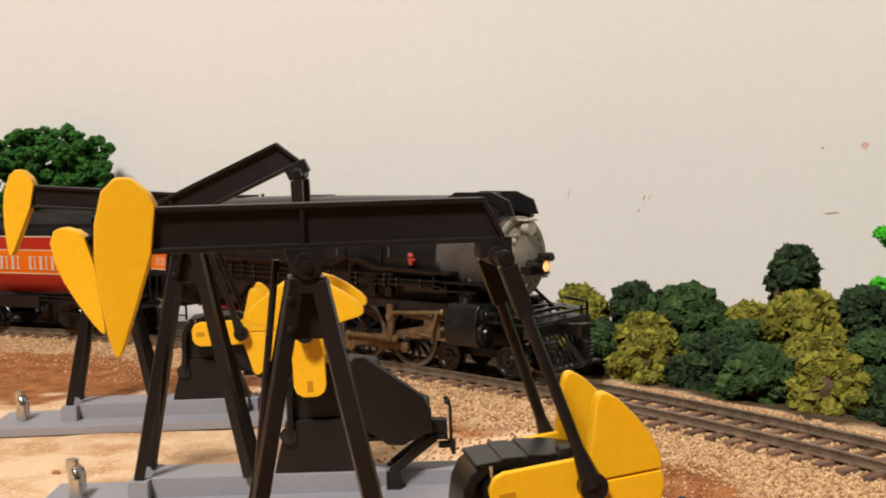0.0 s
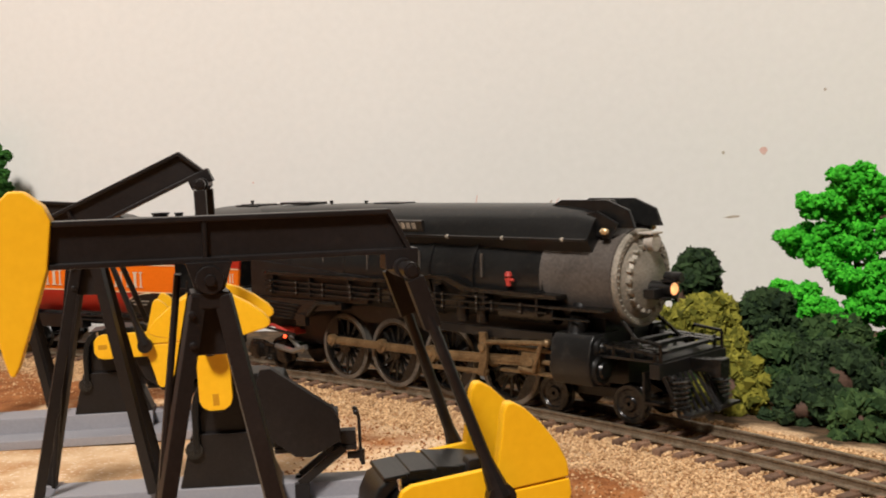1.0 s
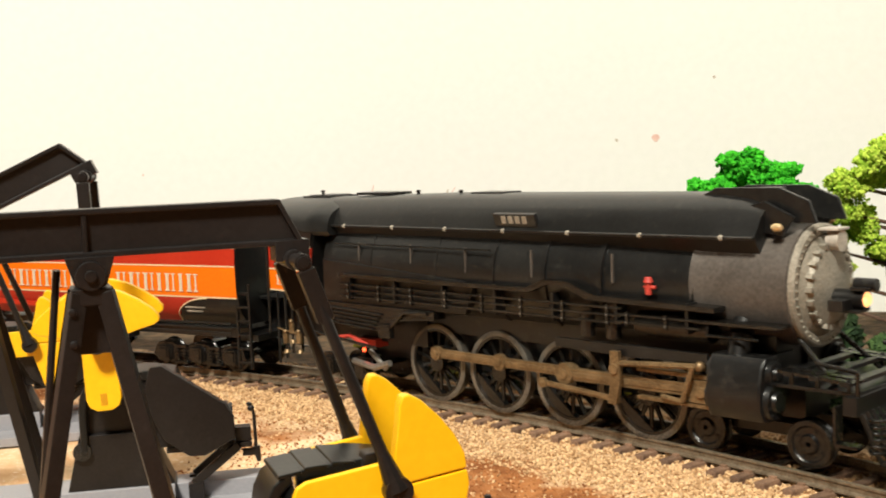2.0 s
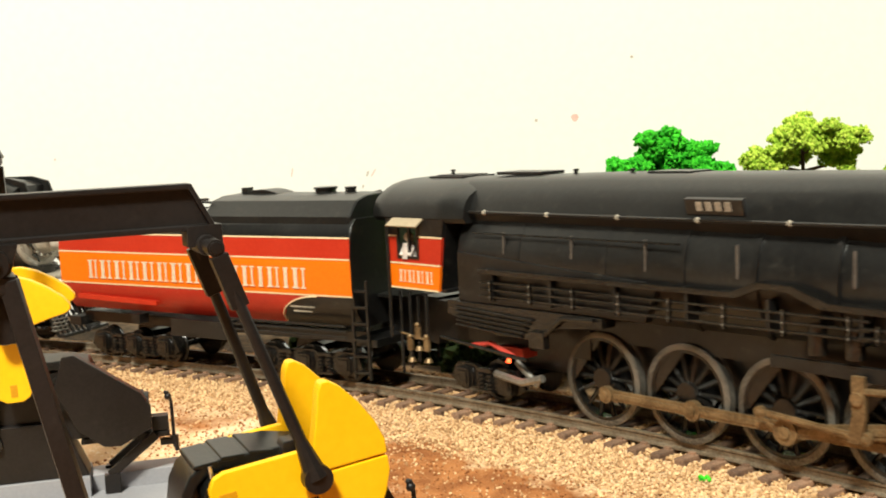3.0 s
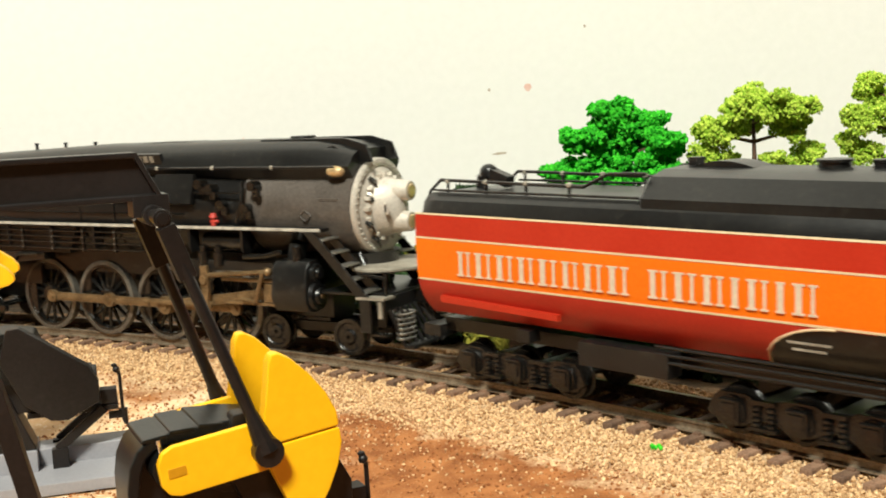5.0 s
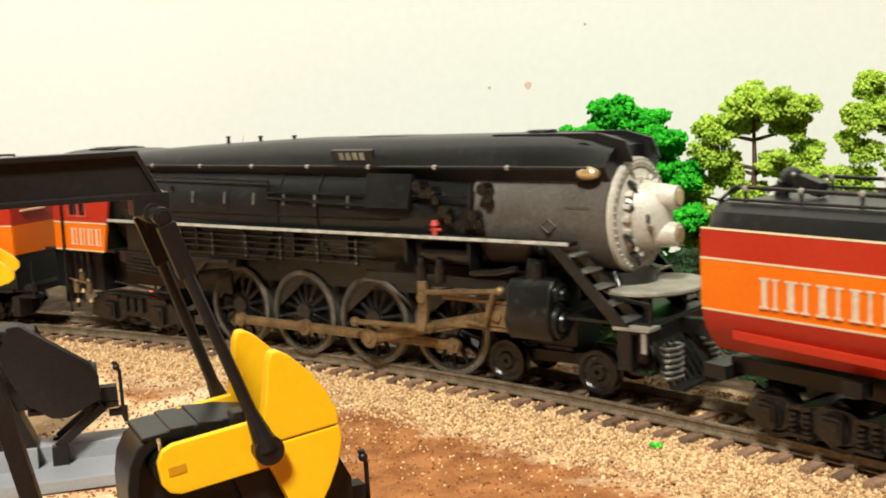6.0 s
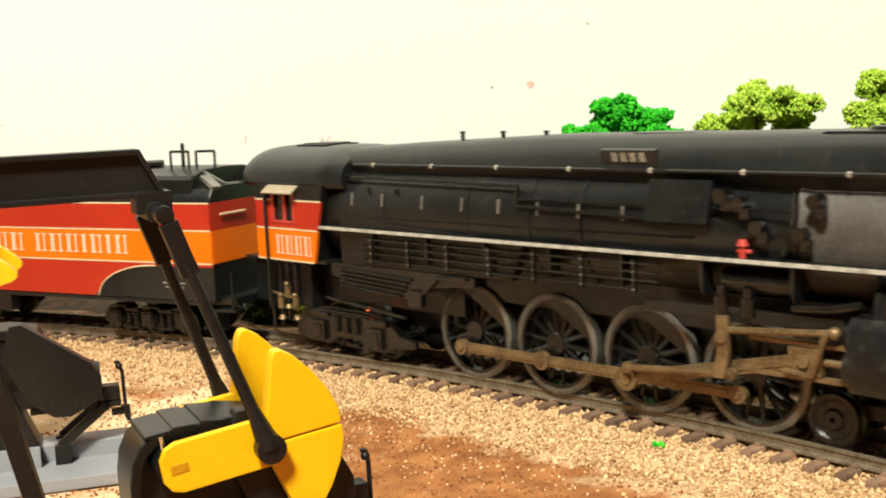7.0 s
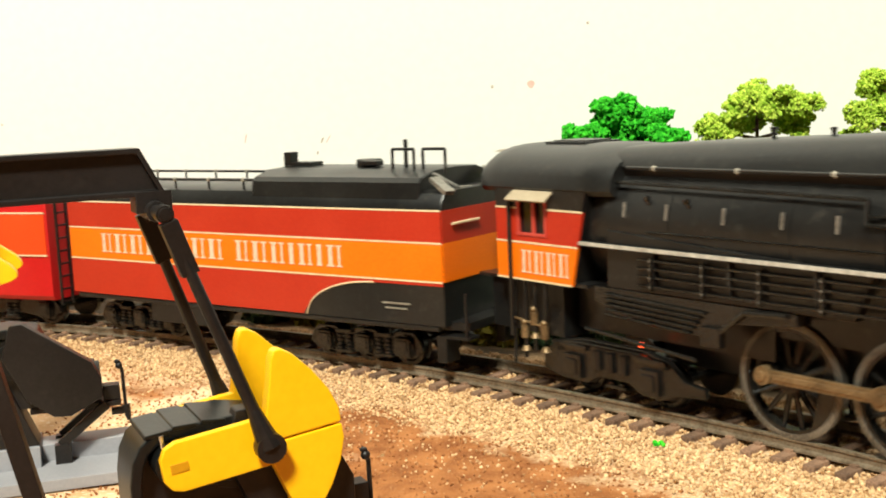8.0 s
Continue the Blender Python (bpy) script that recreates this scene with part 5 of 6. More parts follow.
# ---- pumpjacks ----
def crank_arm(owner, x, z, y, s, turn, cap=True):
    """A yellow crank with its fan of counterweights, turned by an angle, on one side of the gearbox."""
    def rot(pts):
        c, d = math.cos(radians(turn)), math.sin(radians(turn))
        return [(x + u * c - v * d, z + u * d + v * c) for u, v in pts]
    arm = [(-2.1, -1.6), (-2.1, 1.6), (-1.2, 3.1), (0.4, 3.7), (24.0, 3.7), (24.0, -3.7), (0.4, -3.7), (-1.2, -3.1)]
    bm = B()
    prism(bm, rot(arm), y, y + s * 1.5)
    ob = part("crank_arm", bm, YELLOW, owner, "yellow crank arm", bev=0.3)
    for side in (1, -1):
        fan = [(13.4, 3.4), (15.0, 9.0), (15.7, 12.0), (16.5, 13.3), (17.6, 13.2), (19.2, 12.0), (21.6, 9.0), (23.6, 5.6), (24.7, 2.4), (24.7, 0.1), (13.4, 0.1)]
        bm = B()
        pts = [(u, side * v) for u, v in fan]
        prism(bm, rot(pts if side > 0 else pts[::-1]), y - s * 0.1, y + s * 2.6)
        part("counterweight", bm, YELLOW, ob, "yellow counterweight", bev=0.4)
    # The slot is a flat patch; its shade is painted in darker yellow.
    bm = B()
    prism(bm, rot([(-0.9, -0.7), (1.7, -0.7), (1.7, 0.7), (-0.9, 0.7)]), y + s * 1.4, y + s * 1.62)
    part("slot", bm, OCHRE, ob, "slot in the arm, its shade painted in darker yellow", bev=0.1)
    c, d = math.cos(radians(turn)), math.sin(radians(turn))
    return (x + 13.0 * c, z + 13.0 * d)


def pumpjack(m, beam_tilt, turn):
    """Origin: ground below the fore feet of the tower, x from the horse head to the motor."""
    pj = thing("pumpjack", "model oil pumpjack with yellow head and counterweights on a grey base", "pumpjack", m, group="row of three pumpjacks")
    gz = -7.5
    bm = B()
    box(bm, (29, -2.5, -5.9), (104, 25, 2.6))
    base = part("base", bm, BASEGREY, pj, "flat grey plastic base", bev=0.25)
    bm = B()
    box(bm, (28, 1.0, -2.4), (52, 12, 4.8))
    box(bm, (66, 3.0, -2.9), (24, 8, 3.8))
    part("plinth", bm, BASEGREY, base, "raised grey plinth", bev=0.25)
    bm = B()
    for y in (-6.2, 6.2):
        box(bm, (0.2, y, -2.4), (4.6, 4.2, 4.8))
    part("foot_pad", bm, BASEGREY, base, bev=0.2)
    # tower
    for y in (-1, 1):
        for x0, x1, w in ((0, 10.6, 2.3), (25.5, 14.2, 2.5)):
            bm = B()
            a, b = Vector((x0, y * 6.0, 0)), Vector((x1, y * 2.7, 54))
            d = b - a
            turnq = d.to_track_quat("Z", "Y")
            mm = Matrix.Translation((a + b) / 2) @ turnq.to_matrix().to_4x4() @ Matrix.Diagonal((w * 0.8, w, d.length, 1))
            bmesh.ops.create_cube(bm, size=1.0, matrix=mm)
            part("tower_leg", bm, PUMPBLACK, pj, "brown-black tower leg", bev=0.15)
    bm = B()
    box(bm, (12.4, 0, 53.4), (5.6, 7.2, 2.4))
    prism(bm, [(9.6, 45), (16.2, 45), (15, 53), (10.2, 53)], -1.0, 1.0)
    for z in (47, 51.5):
        cyl(bm, (9.6, -4.4, z), (9.6, 4.4, z), 0.6, n=8)
    part("tower_cap", bm, PUMPBLACK, pj, bev=0.2)
    bm = B()
    cyl(bm, (12.4, -4.2, 56.4), (12.4, 4.2, 56.4), 2.1, n=18)
    cyl(bm, (12.4, -4.8, 56.4), (12.4, 4.8, 56.4), 0.9, n=10)
    prism(bm, [(9.0, 59), (15.8, 59), (14.6, 55), (12.4, 53.6), (10.2, 55)], -3.2, 3.2)
    part("saddle_bearing", bm, PUMPBLACK, pj, "bearing under the beam", bev=0.2)
    bm = B()
    tube(bm, [(8.0, 3.6, 57), (1.2, 5.0, 0)], 0.55)
    tube(bm, [(8.0, 1.6, 57), (1.2, 3.0, 0)], 0.55)
    part("ladder", bm, PUMPBLACK, pj, "thin tower ladder rail")
    # walking beam: an I-section with a sloped tail
    bm = B()
    sect = [(-2.1, 1.8), (2.1, 1.8), (2.1, 2.6), (1.0, 2.6), (1.0, 7.9), (2.1, 7.9), (2.1, 8.7), (-2.1, 8.7), (-2.1, 7.9), (-1.0, 7.9), (-1.0, 2.6), (-2.1, 2.6)]

    def tail_x(z):
        return 31.5 - 3.5 * (z - 1.8) / 6.9

    loft(bm, [[(-21.8, y, z) for y, z in sect], [(tail_x(z), y, z) for y, z in sect]])
    prism(bm, [(31.6, 1.78), (28.1, 8.72), (27.3, 8.6), (30.8, 1.78)], -2.12, 2.12)
    box(bm, (0.2, 0, 5.2), (0.7, 3.8, 5.6))
    tilt = Matrix.Translation((0.0118, 0, 0.0570)) @ Matrix.Rotation(radians(beam_tilt), 4, "Y")
    beam = part("walking_beam", bm, PUMPBLACK, pj, "brown-black I-section walking beam", bev=0.15, at=tilt)
    bm = B()
    face = [(-21.0, 9.0), (-22.0, 11.0), (-24.6, 13.1), (-26.6, 13.2), (-28.6, 11.2), (-29.8, 6.5), (-30.0, 1.5), (-29.5, -4), (-28.5, -10), (-27.7, -12.9), (-27.0, -13.3), (-26.2, -11.6),
            (-24.0, -5), (-21.8, 2)]
    prism(bm, face, -2.6, 2.6)
    part("horse_head", bm, YELLOW, beam, "yellow horse head", bev=0.7)
    bm = B()
    box(bm, (29.6, 0, 1.0), (5.2, 4.4, 3.2))
    cyl(bm, (29.6, -3.4, -0.3), (29.6, 3.4, -0.3), 1.5, n=16)
    cyl(bm, (29.6, -9.4, -0.3), (29.6, 9.4, -0.3), 1.0, n=10)
    part("equaliser", bm, PUMPBLACK, beam, bev=0.2)
    tail = tilt @ Vector((0.0296, 0, -0.0003)) * 1000
    # gearbox and its pedestal
    gx, gzc = 40.4, 20.8
    bm = B()
    prism(bm, [(31, 0), (54, 0), (49, 12.4), (34, 12.4)], -4.2, 4.2)
    ped = part("pedestal", bm, PUMPBLACK, pj, "black gearbox pedestal", bev=0.3)
    bm = B()
    cyl(bm, (34.6, -4.0, 9), (34.6, -5.3, 9), 2.0, n=18)
    cyl(bm, (34.6, -5.2, 9), (34.6, -5.5, 9), 1.3, n=14)
    box(bm, (34.6, -5.5, 9), (2.2, 0.3, 0.5))
    box(bm, (34.6, -5.5, 9), (0.5, 0.3, 2.2))
    part("screw", bm, SATIN, ped, "black cross-head screw", bev=0.08)
    bm = B()
    shell = [(34.4, 8), (34.3, 18.0), (34.8, 21.2), (36.0, 23.6), (38.0, 25.1), (41.0, 25.7), (49.4, 26.2), (55.4, 25.2), (57.4, 20), (56.4, 8)]
    inner = [(54.8, 8), (55.0, 18.6), (53.6, 22.6), (48.0, 24.2), (41.2, 24.0), (38.8, 23.4), (37.2, 22.0), (36.4, 20.2), (36.0, 17.6), (36.0, 8)]
    prism(bm, shell + inner, -5.6, 5.6)
    gear = part("gearbox", bm, PUMPGREY, pj, "dark grey ribbed gearbox shell", bev=0.55)
    bm = B()
    prism(bm, inner, -2.6, 2.6)
    part("gear_casing", bm, PUMPBLACK, gear, "dark recessed gear casing")
    bm = B()
    for x, z in ((38.6, 25.1), (42.6, 25.75), (46.8, 25.95), (51.0, 25.3)):
        lean = 0.05 * (x - 43.5)
        prism(bm, [(x - 1.95, z - 0.5), (x - 1.7, z + 0.2 + lean * 0.6), (x + 1.7, z + 0.2 - lean), (x + 1.95, z - 0.5)], -5.68, 5.68)
    for s in (-1, 1):
        cyl(bm, (gx, s * 2, gzc), (gx, s * 7.7, gzc), 2.8, n=20)
        cyl(bm, (49.5, s * 2, 19.4), (49.5, s * 4.8, 19.4), 4.4, n=28)
        cyl(bm, (49.5, s * 4.7, 19.4), (49.5, s * 5.2, 19.4), 3.2, n=24)
        cyl(bm, (44.4, s * 2, 22.6), (44.4, s * 4.8, 22.6), 1.4, n=14)
    part("gear_cover", bm, PUMPGREY, gear, bev=0.25)
    for s in (-1, 1):
        bm = B()
        cyl(bm, (39.0, s * 6.2, 25.0), (39.5, s * 6.4, 20.4), 0.34, n=8)
        part("pin", bm, CHROME, gear, "bright metal pin")
    bm = B()
    prism(bm, [(50, 27.0), (52.5, 27.2), (66, 17.5), (67.8, 14), (67.8, 9.6), (61, 6.2), (57.5, 6.4), (52.2, 10.5), (48, 20)], -6.4, -3.0)
    part("belt_guard", bm, PUMPBLACK, pj, "black sloping belt guard", bev=0.35)
    bm = B()
    box(bm, (62, 1, 7.2), (19, 8, 1.2))
    box(bm, (69.6, -1.0, 9.6), (3.6, 3.4, 3.2))
    for y in (-3.4, 4.6):
        a, b = Vector((68.5, y, 7.4)), Vector((58.2, y, -0.6))
        d = b - a
        bmesh.ops.create_cube(bm, size=1.0, matrix=Matrix.Translation((a + b) / 2) @ d.to_track_quat("Z", "Y").to_matrix().to_4x4() @ Matrix.Diagonal((1.2, 2.0, d.length, 1)))
        box(bm, (58.6, y, -2.6), (3.4, 2.2, 4.4))
    part("motor_stand", bm, PUMPBLACK, pj, "black motor stand", bev=0.15)
    bm = B()
    box(bm, (62, 2.5, 12), (9, 6, 8))
    cyl(bm, (57, 2.5, 12), (67.5, 2.5, 12), 4, n=18)
    part("motor", bm, PUMPBLACK, pj, bev=0.3)
    bm = B()
    tube(bm, [(72.4, -1, 3.6), (72.2, -1, 14.0), (71.4, -1.6, 16.4), (70.8, -1.4, 16.0)], 0.42)
    ball(bm, (71.6, -1.4, 15.2), 0.8, 2)
    cyl(bm, (72.4, -1, 6.2), (72.9, -1, 2.6), 1.0, 0.5, n=8)
    box(bm, (71.0, -1, 5.0), (3.4, 1.6, 1.4))
    part("brake_lever", bm, PUMPBLACK, pj, "thin black brake lever", bev=0.08)
    # cranks and connecting rods on both sides
    for s in (-1, 1):
        wrist = crank_arm(pj, gx, gzc, s * 7.6, s, turn)
        y = s * 11.6
        bm = B()
        a, b = Vector((wrist[0], y, wrist[1])), Vector((tail.x, s * 7.9, tail.z))
        d = (b - a).normalized()
        cyl(bm, a, b, 1.0, 0.85, n=10)
        cyl(bm, a - Vector((0, s * 1.2, 0)), a + Vector((0, s * 1.2, 0)), 2.2, n=18)
        cyl(bm, a, a + d * 6, 1.9, 1.0, n=10)
        box(bm, b - d * 5.2, (2.6, 2.0, 8.0), Euler((0, math.atan2(d.x, d.z), 0)))
        cyl(bm, b - Vector((0, s * 1.3, 0)), b + Vector((0, s * 1.3, 0)), 1.3, n=14)
        part("connecting_rod", bm, PUMPBLACK, pj, "black connecting rod", bev=0.12)
        bm = B()
        cyl(bm, (wrist[0], s * 8.4, wrist[1]), (wrist[0], y, wrist[1]), 1.3, n=12)
        part("wrist_pin", bm, PUMPBLACK, pj)
    # chrome well head at the fore end
    bm = B()
    cyl(bm, (-16, -3, -4.6), (-16, -3, 2.6), 1.1, n=12)
    cyl(bm, (-16, -3, 2.4), (-16, -3, 4.6), 1.5, n=14)
    for y in (-5.2, -0.8):
        tube(bm, [(-14.4, y, -4.6), (-14.4, y, 0.6), (-14.9, y * 0.7 - 0.9, 2.2), (-15.6, -3, 2.6)], 0.9, n=10)
    part("well_head", bm, CHROME, pj, "bright metal well head", bev=0.12)
    return pj


def pj_pose(x, y, turn):
    return Matrix.Translation((x / 1000, y / 1000, 0)) @ Matrix.Rotation(radians(turn), 4, "Z")


pumpjack(pj_pose(-76.9, 131.0, 25.6), 0.0, 7.0)
pumpjack(pj_pose(-140.0, 212.2, 17.1), -25.0, 92.0)
pumpjack(pj_pose(-206.5, 284.1, 19.6), 4.6, 1.4)


# ---- trees and bushes ----
def clump_points(rnd, centre, radii, count, hollow=0.55):
    pts = []
    while len(pts) < count:
        v = np.array([rnd.uniform(-1, 1) for _ in range(3)])
        d = np.linalg.norm(v)
        if hollow < d < 1:
            pts.append([c + r * q for c, r, q in zip(centre, radii, v)])
    return pts


def tree(x, y, z0, height, pads, leaf, seed, label, crumb=0.95, trunk=1.7, per=150):
    """A model tree: a tapered trunk, limbs to each pad of foam foliage. pads: (dx, dy, z, rx, rz) in millimetres."""
    rnd = random.Random(seed)
    t = thing("tree", label, "tree", Matrix.Translation((x / 1000, y / 1000, z0 / 1000)))
    bm = B()
    pts = [Vector((0, 0, -2))]
    for k in range(1, 7):
        pts.append(Vector((rnd.uniform(-1, 1) * 1.0, rnd.uniform(-1, 1) * 1.0, height * 0.93 * k / 6)))
    for k, (a, b) in enumerate(zip(pts[:-1], pts[1:])):
        cyl(bm, a, b, trunk * (1 - k / 7.5), trunk * (1 - (k + 1) / 7.5), n=9)
    for dx, dy, z, rx, rz in pads:
        f = max(0.15, min(0.95, (z - 0.28 * math.hypot(dx, dy)) / (height * 0.93)))
        root = pts[0].lerp(pts[-1], f)
        mid = root.lerp(Vector((dx, dy, z)), 0.55) + Vector((0, 0, -0.6))
        cyl(bm, root, mid, 0.75, 0.55, n=6)
        cyl(bm, mid, Vector((dx, dy, z - rz * 0.3)), 0.55, 0.25, n=6)
    part("trunk", bm, BARK, t, "brown trunk and limbs")
    leaves = []
    for dx, dy, z, rx, rz in pads:
        sub = max(8, int(rx * 2.1))
        for _ in range(sub):
            a, q = rnd.uniform(0, 2 * math.pi), math.sqrt(rnd.random())
            c = (dx + rx * 0.8 * q * math.cos(a), dy + rx * 0.8 * q * math.sin(a), z + rnd.uniform(-0.9, 1.0) * rz)
            rr = rnd.uniform(2.4, 4.4)
            leaves += clump_points(rnd, c, (rr, rr, rr * 0.72), per // 2, 0.35)
    ob = granules("crown", "", "", np.array(leaves) / 1000, crumb / 1000, leaf, seed, 0.5, kind="stuff", parent=t)
    return t


def bush(x, y, w, h, leaf, seed, label, z0=-6.5):
    """A foam bush: lobes of crumbs with an uneven outline, dense to the ground."""
    rnd = random.Random(seed)
    t = thing("bush", label, "bush", Matrix.Translation((x / 1000, y / 1000, z0 / 1000)), group="bushes along the wall")
    pts = []
    h *= 0.86
    lobes = int(40 + w * h / 14)
    for k in range(lobes):
        z = h * (k + 0.5) / lobes
        spread = w / 2 * math.sqrt(max(0.06, 1 - (z / h) ** 2.2))
        a = rnd.uniform(0, 2 * math.pi)
        q = 0.35 + 0.65 * rnd.random()
        rr = rnd.uniform(0.07, 0.2) * min(w, h)
        pts += clump_points(rnd, (spread * q * math.cos(a), spread * q * math.sin(a), min(z, h - rr * 0.8)), (rr, rr, rr * 0.85), int(8 * rr * rr) + 50, 0.5)
    granules("foliage", "", "", np.array(pts) / 1000, 0.00125, leaf, seed, 0.85, parent=t)
    bm = B()
    for k in range(5):
        a = k * 1.256
        cyl(bm, (0, 0, -1), (w * 0.22 * math.cos(a), w * 0.22 * math.sin(a), h * 0.65), 1.0, 0.3, n=6)
    ball(bm, (0, 0, h * 0.42), 1.0, 2, (w * 0.34, w * 0.34, h * 0.36))
    part("stem", bm, BARK, t, "dark stem inside the foliage")
    return t


DK, OL, MD = LEAF_DARK, LEAF_OLIVE, LEAF_MID
BUSHES = [(-72, 436, 22, 30, OL), (-50, 440, 24, 31, DK), (-28, 418, 36, 33, MD), (-5, 412, 19, 26, OL), (11, 442, 26, 48, DK), (13, 380, 28, 35, OL), (-9, 382, 24, 23, MD),
          (16, 360, 22, 22, OL), (34, 396, 28, 35, DK), (34, 362, 24, 23, MD), (-41, 386, 21, 25, OL), (50, 350, 30, 22, DK), (56, 390, 30, 26, MD), (72, 330, 26, 20, DK),
          (-60, 406, 22, 18, DK), (86, 372, 30, 24, DK), (98, 330, 26, 20, MD), (118, 356, 32, 26, DK), (1, 364, 16, 15, MD), (-24, 384, 20, 17, MD), (140, 330, 30, 22, DK)]
for k in range(15):
    p = on_line(0.372 + 0.022 * k, -0.045 - 0.003 * (k % 3))
    leaf = OL if -0.052 < p.x < -0.032 or 0.002 < p.x < 0.026 else (DK if k % 3 else MD)
    BUSHES.append((1000 * p.x, 1000 * p.y, 21 + k * 5 % 6, (20 if p.x < 0.03 else 14) + k * 7 % 7, leaf))
NAMES = {"dark_green_foliage": "dark green foam bush against the wall", "olive_foliage": "olive green foam bush beside the track", "green_foliage": "mid green foam bush beside the track"}
for i, (x, y, w, h, leaf) in enumerate(BUSHES):
    bush(x, y, w, h, leaf, 40 + i, NAMES[leaf.name])


def spread(seed, pads):
    """Pads given as (dx, z, rx, rz) get a depth of their own, uneven from pad to pad."""
    rnd = random.Random(seed)
    return [(dx, rnd.uniform(-1, 1) * (5 + 0.3 * rx), z, rx, rz) for dx, z, rx, rz in pads]


tree(66, 404, -7, 74, spread(21, [(-3, 70, 9, 4), (0, 64, 12, 5), (9, 64, 10, 4), (-11, 61, 10, 4.5), (15, 59, 9, 4), (-2, 56, 12, 5), (-20, 48, 8, 5), (-8, 44, 10, 4.5), (12, 49, 10, 4.5), (22, 46, 8, 4),
                                  (-4, 35, 9, 3.5), (12, 36, 10, 4.5), (-23, 28, 10, 4), (-9, 22, 12, 4.5), (-4, 48, 12, 4), (4, 29, 12, 4), (23, 30, 9, 4), (10, 23, 10, 4.5), (-16, 11, 10, 4), (-2, 8, 9, 3), (14, 10, 10, 3.5)]),
     LEAF_BRIGHT, 5, "bright green foam tree with layered foliage", crumb=0.85, trunk=2.3, per=170)
tree(116, 404, -7, 77, spread(22, [(1, 73, 9, 4), (-6, 69.5, 8, 4), (7, 70, 8, 4), (-1.5, 62.5, 5, 2.6), (-15, 62, 7.5, 4), (15.5, 69, 6, 3.6), (13.5, 61.5, 6.5, 4), (-17, 52.5, 8.5, 3), (-9, 48.5, 5, 2.6),
                                   (7, 49, 7, 3.6), (20, 51.5, 7.5, 3.6), (17, 44, 8.5, 3.6), (-9.5, 44, 4.5, 2.6), (-20, 39, 9, 4), (0, 36, 8, 4), (21, 35, 9, 4), (-20, 28, 9, 5), (9, 26, 10, 4), (-17, 18, 9, 4),
                                   (18, 17, 9, 4)]), LEAF_LIME, 6, "lime green foam tree with a brown trunk", crumb=0.62, trunk=2.0, per=210)
tree(168, 404, -7, 79, spread(23, [(-7, 75, 6.5, 3.6), (-4, 71, 6, 3), (6, 70, 8, 4), (-14, 63.5, 7.5, 4), (1, 58, 6, 3), (14, 64, 8, 4), (-14, 53, 8.5, 4.5), (13, 53, 8.5, 4), (2, 46, 7, 3.5), (-17, 41, 8.5, 3.4),
                                   (17, 42, 9, 4), (-15, 30, 9, 4.5), (4, 33, 9, 4), (16, 27, 10, 4), (-12, 18, 10, 4), (10, 15, 10, 4)]),
     LEAF_LIME, 7, "lime green foam tree with a brown trunk", crumb=0.62, trunk=2.0, per=210)
tree(-345, 474, -7, 98, [(0, 0, 92, 20, 8), (24, 0, 88, 14, 8), (-20, 0, 86, 18, 8), (10, 0, 80, 26, 8), (-20, 0, 78, 16, 6), (22, 0, 76, 16, 6), (0, -4, 66, 24, 6), (26, -3, 60, 14, 5), (-26, 0, 56, 16, 5), (8, -4, 48, 22, 5), (0, -4, 36, 24, 5)],
     LEAF_FAR, 8, "dark green foam tree behind the train", trunk=2.2)


# ---- ties, ballast and loose grains ----
bm = B()
box(bm, (0, 0, 0), (2.6, 29.5, 1.9))
tie_mesh = part("tie", bm, TIE, track, bev=0.15, flat=False)
bm = B()
for y in (-9.9, -6.7, 6.7, 9.9):
    box(bm, (0, y, 1.15), (1.5, 1.0, 0.7))
chair_mesh = part("rail_chair", bm, TIE, tie_mesh)
rnd = random.Random(3)
s, count = -74 * 0.0071, 0
while s < 1.16:
    if count:
        a, b = tie_mesh.copy(), chair_mesh.copy()
        scene.collection.objects.link(a), scene.collection.objects.link(b)
        b.parent = a
    else:
        a = tie_mesh
    a.matrix_basis = Matrix.Translation(on_line(s + rnd.uniform(-0.0003, 0.0003), 0, -0.0035)) @ Matrix.Rotation(-s / R + rnd.uniform(-0.03, 0.03), 4, "Z")
    s += 0.0071
    count += 1

rs = np.random.RandomState(11)
pts = []
for _ in range(105000):
    s, lat = rs.uniform(0.03, 0.80), rs.uniform(-26, 40)
    if 33 < lat and rs.rand() < (lat - 33) / 7:
        continue
    p = on_line(s, lat / 1000)
    z = ground_height(p.x, p.y) + rs.uniform(-0.0001, 0.0005)
    if abs(lat) < 14.5:
        z = -0.0035 + rs.uniform(-0.0004, 0.0002)
        if abs((s % 0.0071) - 0.00355) > 0.0021:
            continue
    pts.append((p.x, p.y, z))
granules("ballast", "tan crushed-stone ballast beside the track", "ballast", np.array(pts), 0.00041, STONE, 12)
pts = []
for _ in range(4200):
    s, lat = rs.uniform(0.08, 0.80), 34 + abs(rs.normal(0, 16))
    p = on_line(s, lat / 1000)
    pts.append((p.x, p.y, ground_height(p.x, p.y) + 0.0001))
granules("stray_ballast", "stray pale stones scattered over brown earth", "gravel", np.array(pts), 0.00032, STONE, 13)
pts = []
for _ in range(16000):
    x, y = rs.uniform(-0.1, 0.14), rs.uniform(0.09, 0.33)
    if math.hypot(x - CX, y - CY) < R - 0.033:
        pts.append((x, y, ground_height(x, y) + 0.0001))
granules("soil_grains", "fine brown earth grains", "soil", np.array(pts), 0.00032, SOILGRAIN, 14)
bm = B()
for k in range(9):
    ball(bm, (45 + rnd.uniform(-1, 1), 218 + rnd.uniform(-1, 1), -3.6 + rnd.uniform(0, 0.8)), 0.55, 1)
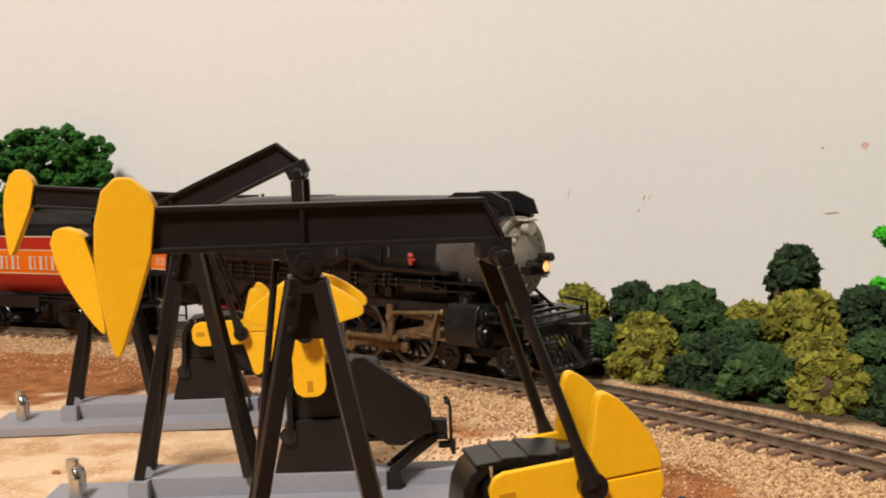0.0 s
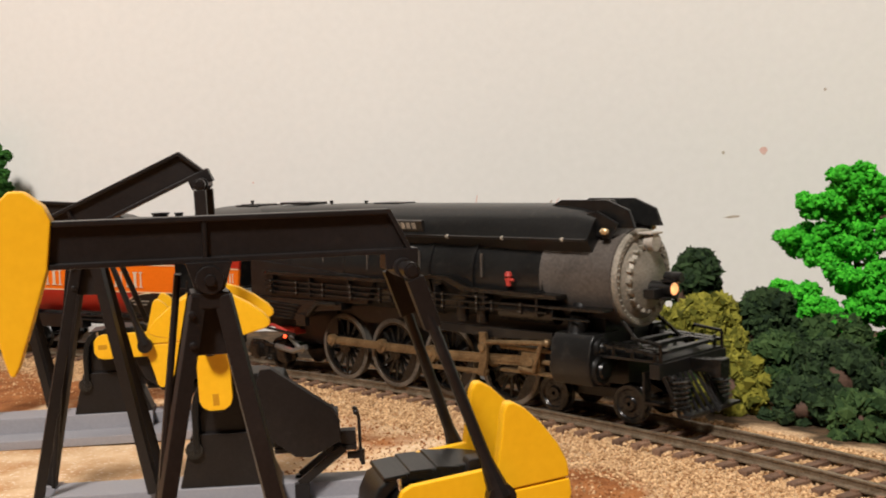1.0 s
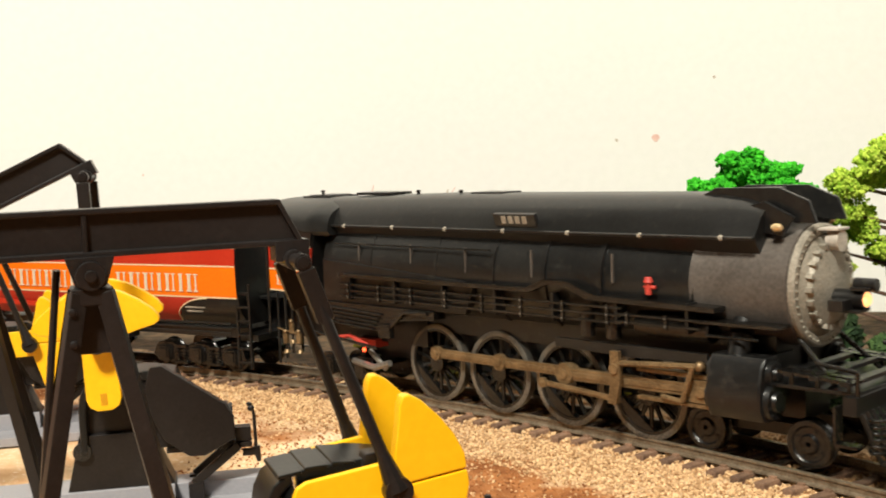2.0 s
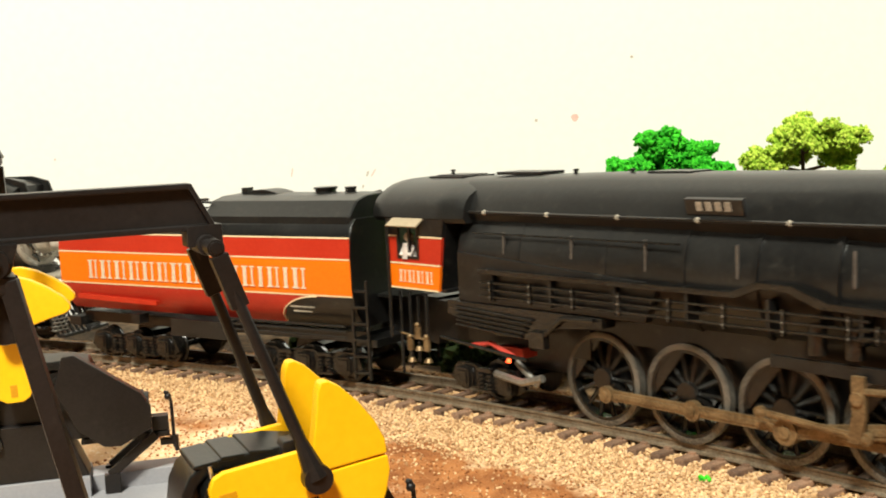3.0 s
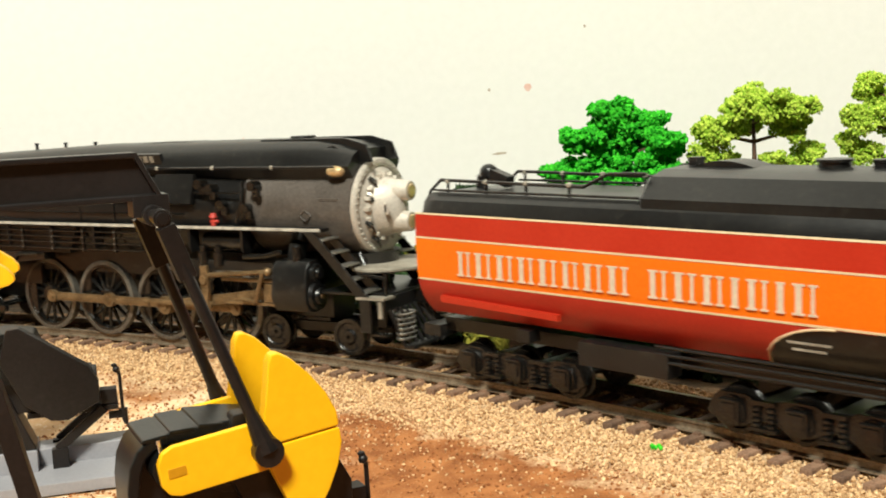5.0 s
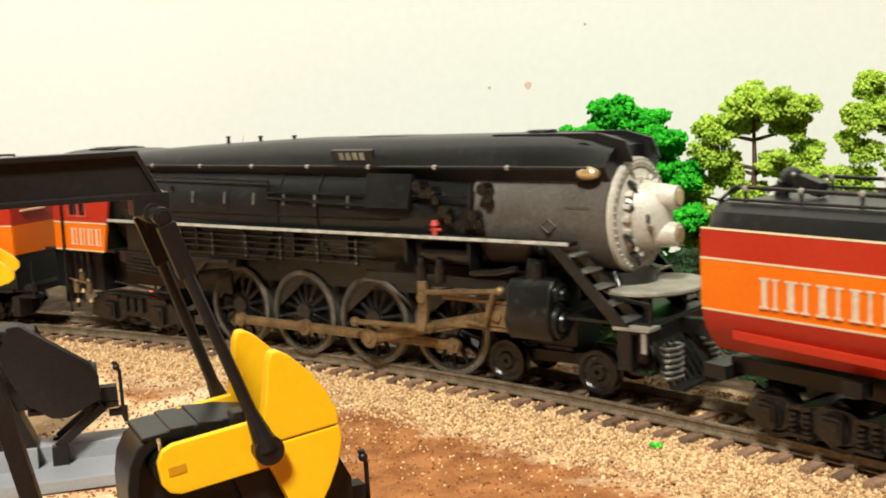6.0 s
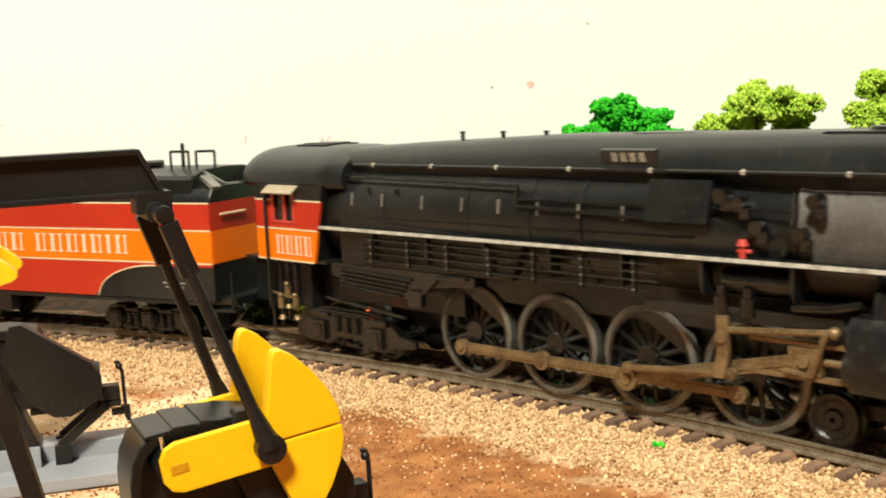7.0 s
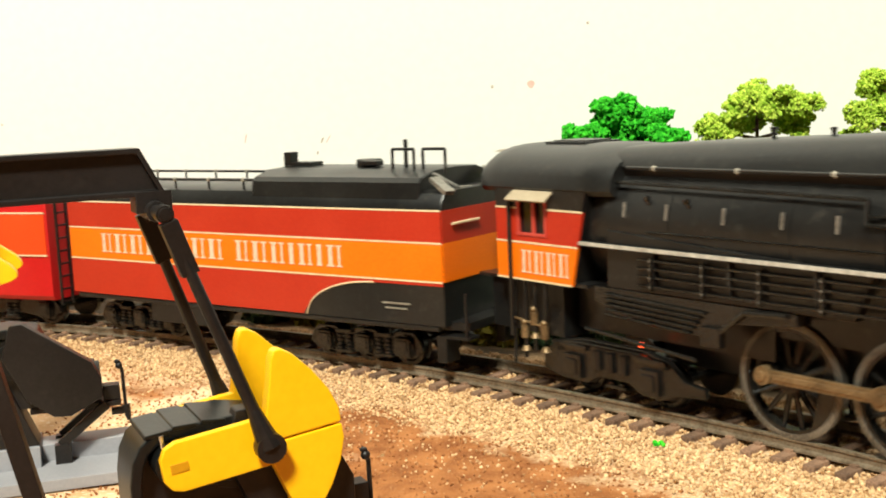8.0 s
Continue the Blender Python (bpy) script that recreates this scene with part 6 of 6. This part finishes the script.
tagged(part("moss_tuft", bm, LEAF_BRIGHT, None), "tiny green tuft on the ballast", "plant")
for k, (x, y) in enumerate(((-178, 232), (-150, 236), (-212, 240), (-120, 262))):
    bm = B()
    ball(bm, (x, y, -7.2), 0.9, 2, (1.4, 1, 0.8))
    tagged(part("pebble", bm, SOILGRAIN, None), "small brown pebble on the plaster", "stone", group="loose pebbles")


# ---- what moves ----
E1, T1 = engine(1), tender(1)
E2, T2 = engine(2), tender(2)
COACH = coach()
LINE = [(0, 0.2595), (0.5, 0.3030), (1.0, 0.3465), (1.5, 0.3899), (2.0, 0.4334), (2.5, 0.4766), (3.0, 0.5190), (3.5, 0.5614), (4.0, 0.6048), (4.5, 0.6481), (5.0, 0.6900), (5.5, 0.7315), (6.0, 0.7743),
        (6.5, 0.8187), (7.0, 0.8619), (7.5, 0.9053), (8.0, 0.9500)]


def way(t):
    """How far along the line the rear driving axle of the first engine stands."""
    for (t0, s0), (t1, s1) in zip(LINE[:-1], LINE[1:]):
        if t <= t1:
            return s0 + (s1 - s0) * (t - t0) / (t1 - t0)
    return LINE[-1][1]


def on_tangent(s, xm):
    a = (s + xm / 1000) / R
    d = Vector((math.cos(a), -math.sin(a), 0))
    p = on_line(s + xm / 1000) - d * xm / 1000
    return Matrix.Translation(p) @ Matrix.Rotation(-a, 4, "Z")


def on_chord(s, x0, x1):
    p, q = on_line(s + x0 / 1000), on_line(s + x1 / 1000)
    d = (q - p).normalized()
    o = (p + q) / 2 - d * (x0 + x1) / 2000
    return Matrix.Translation(o) @ Matrix.Rotation(math.atan2(d.y, d.x), 4, "Z")


TIMES = [k / 15 for k in range(121)]
TURN1, TURN2 = 170.0, 132.0


def roll_axles(mv, offset):
    for ob, r in mv["small"]:
        x = ob.matrix_basis.translation.x
        walk(ob, [(t, Matrix.Translation((x, 0, r / 1000)) @ Matrix.Rotation((way(t) + offset) / (r / 1000), 4, "Y")) for t in TIMES])


def run_engine(mv, offset, phase):
    walk(mv["root"], [(t, on_tangent(way(t) + offset, 38)) for t in TIMES])
    roll_axles(mv, offset)
    r, c = mv["r"] / 1000, mv["crank"] / 1000

    def angle(t):
        return (way(t) + offset) / r - radians(phase)

    for i, (ob, _) in enumerate(mv["drivers"]):
        walk(ob, [(t, Matrix.Translation(((mv["x0"] + mv["gap"] * i) / 1000, 0, r)) @ Matrix.Rotation(angle(t), 4, "Y")) for t in TIMES])
    y, g, zp = mv["yr"] / 1000, mv["gap"] / 1000, mv["zp"] / 1000
    side, main, cross, ecc = [], [], [], []
    for t in TIMES:
        a = angle(t)
        px, pz = mv["x0"] / 1000 + c * math.cos(a), -c * math.sin(a)
        side.append((t, Matrix.Translation((px, y, r + pz))))
        mx, mz, ln = 2 * g + px, r + pz, mv["main_len"] / 1000
        tilt = math.asin((zp - mz) / ln)
        main.append((t, Matrix.Translation((mx, y - 0.0022, mz)) @ Matrix.Rotation(-tilt, 4, "Y")))
        cross.append((t, Matrix.Translation((mx + ln * math.cos(tilt), y - 0.0022, zp))))
        ex, ez, el = 2 * g - 0.0006 + 0.3 * c * math.sin(a), r + 0.3 * c * math.cos(a), mv["ecc_len"] / 1000
        et = math.asin((zp - 0.0045 - ez) / el)
        ecc.append((t, Matrix.Translation((ex, y - 0.0042, ez)) @ Matrix.Rotation(-et, 4, "Y")))
    walk(mv["side"], side)
    walk(mv["main"], main)
    walk(mv["cross"], cross)
    walk(mv["ecc"], ecc)


def run_car(mv, offset):
    a, b = mv["span"]
    walk(mv["root"], [(t, on_chord(way(t) + offset, a, b)) for t in TIMES])
    roll_axles(mv, offset)


def motions():
    run_engine(E1, 0.0, TURN1)
    run_car(T1, -0.141)
    run_engine(E2, -0.369, TURN2)
    run_car(T2, -0.369 - 0.167)
    run_car(COACH, -0.369 - 0.254)


motions()
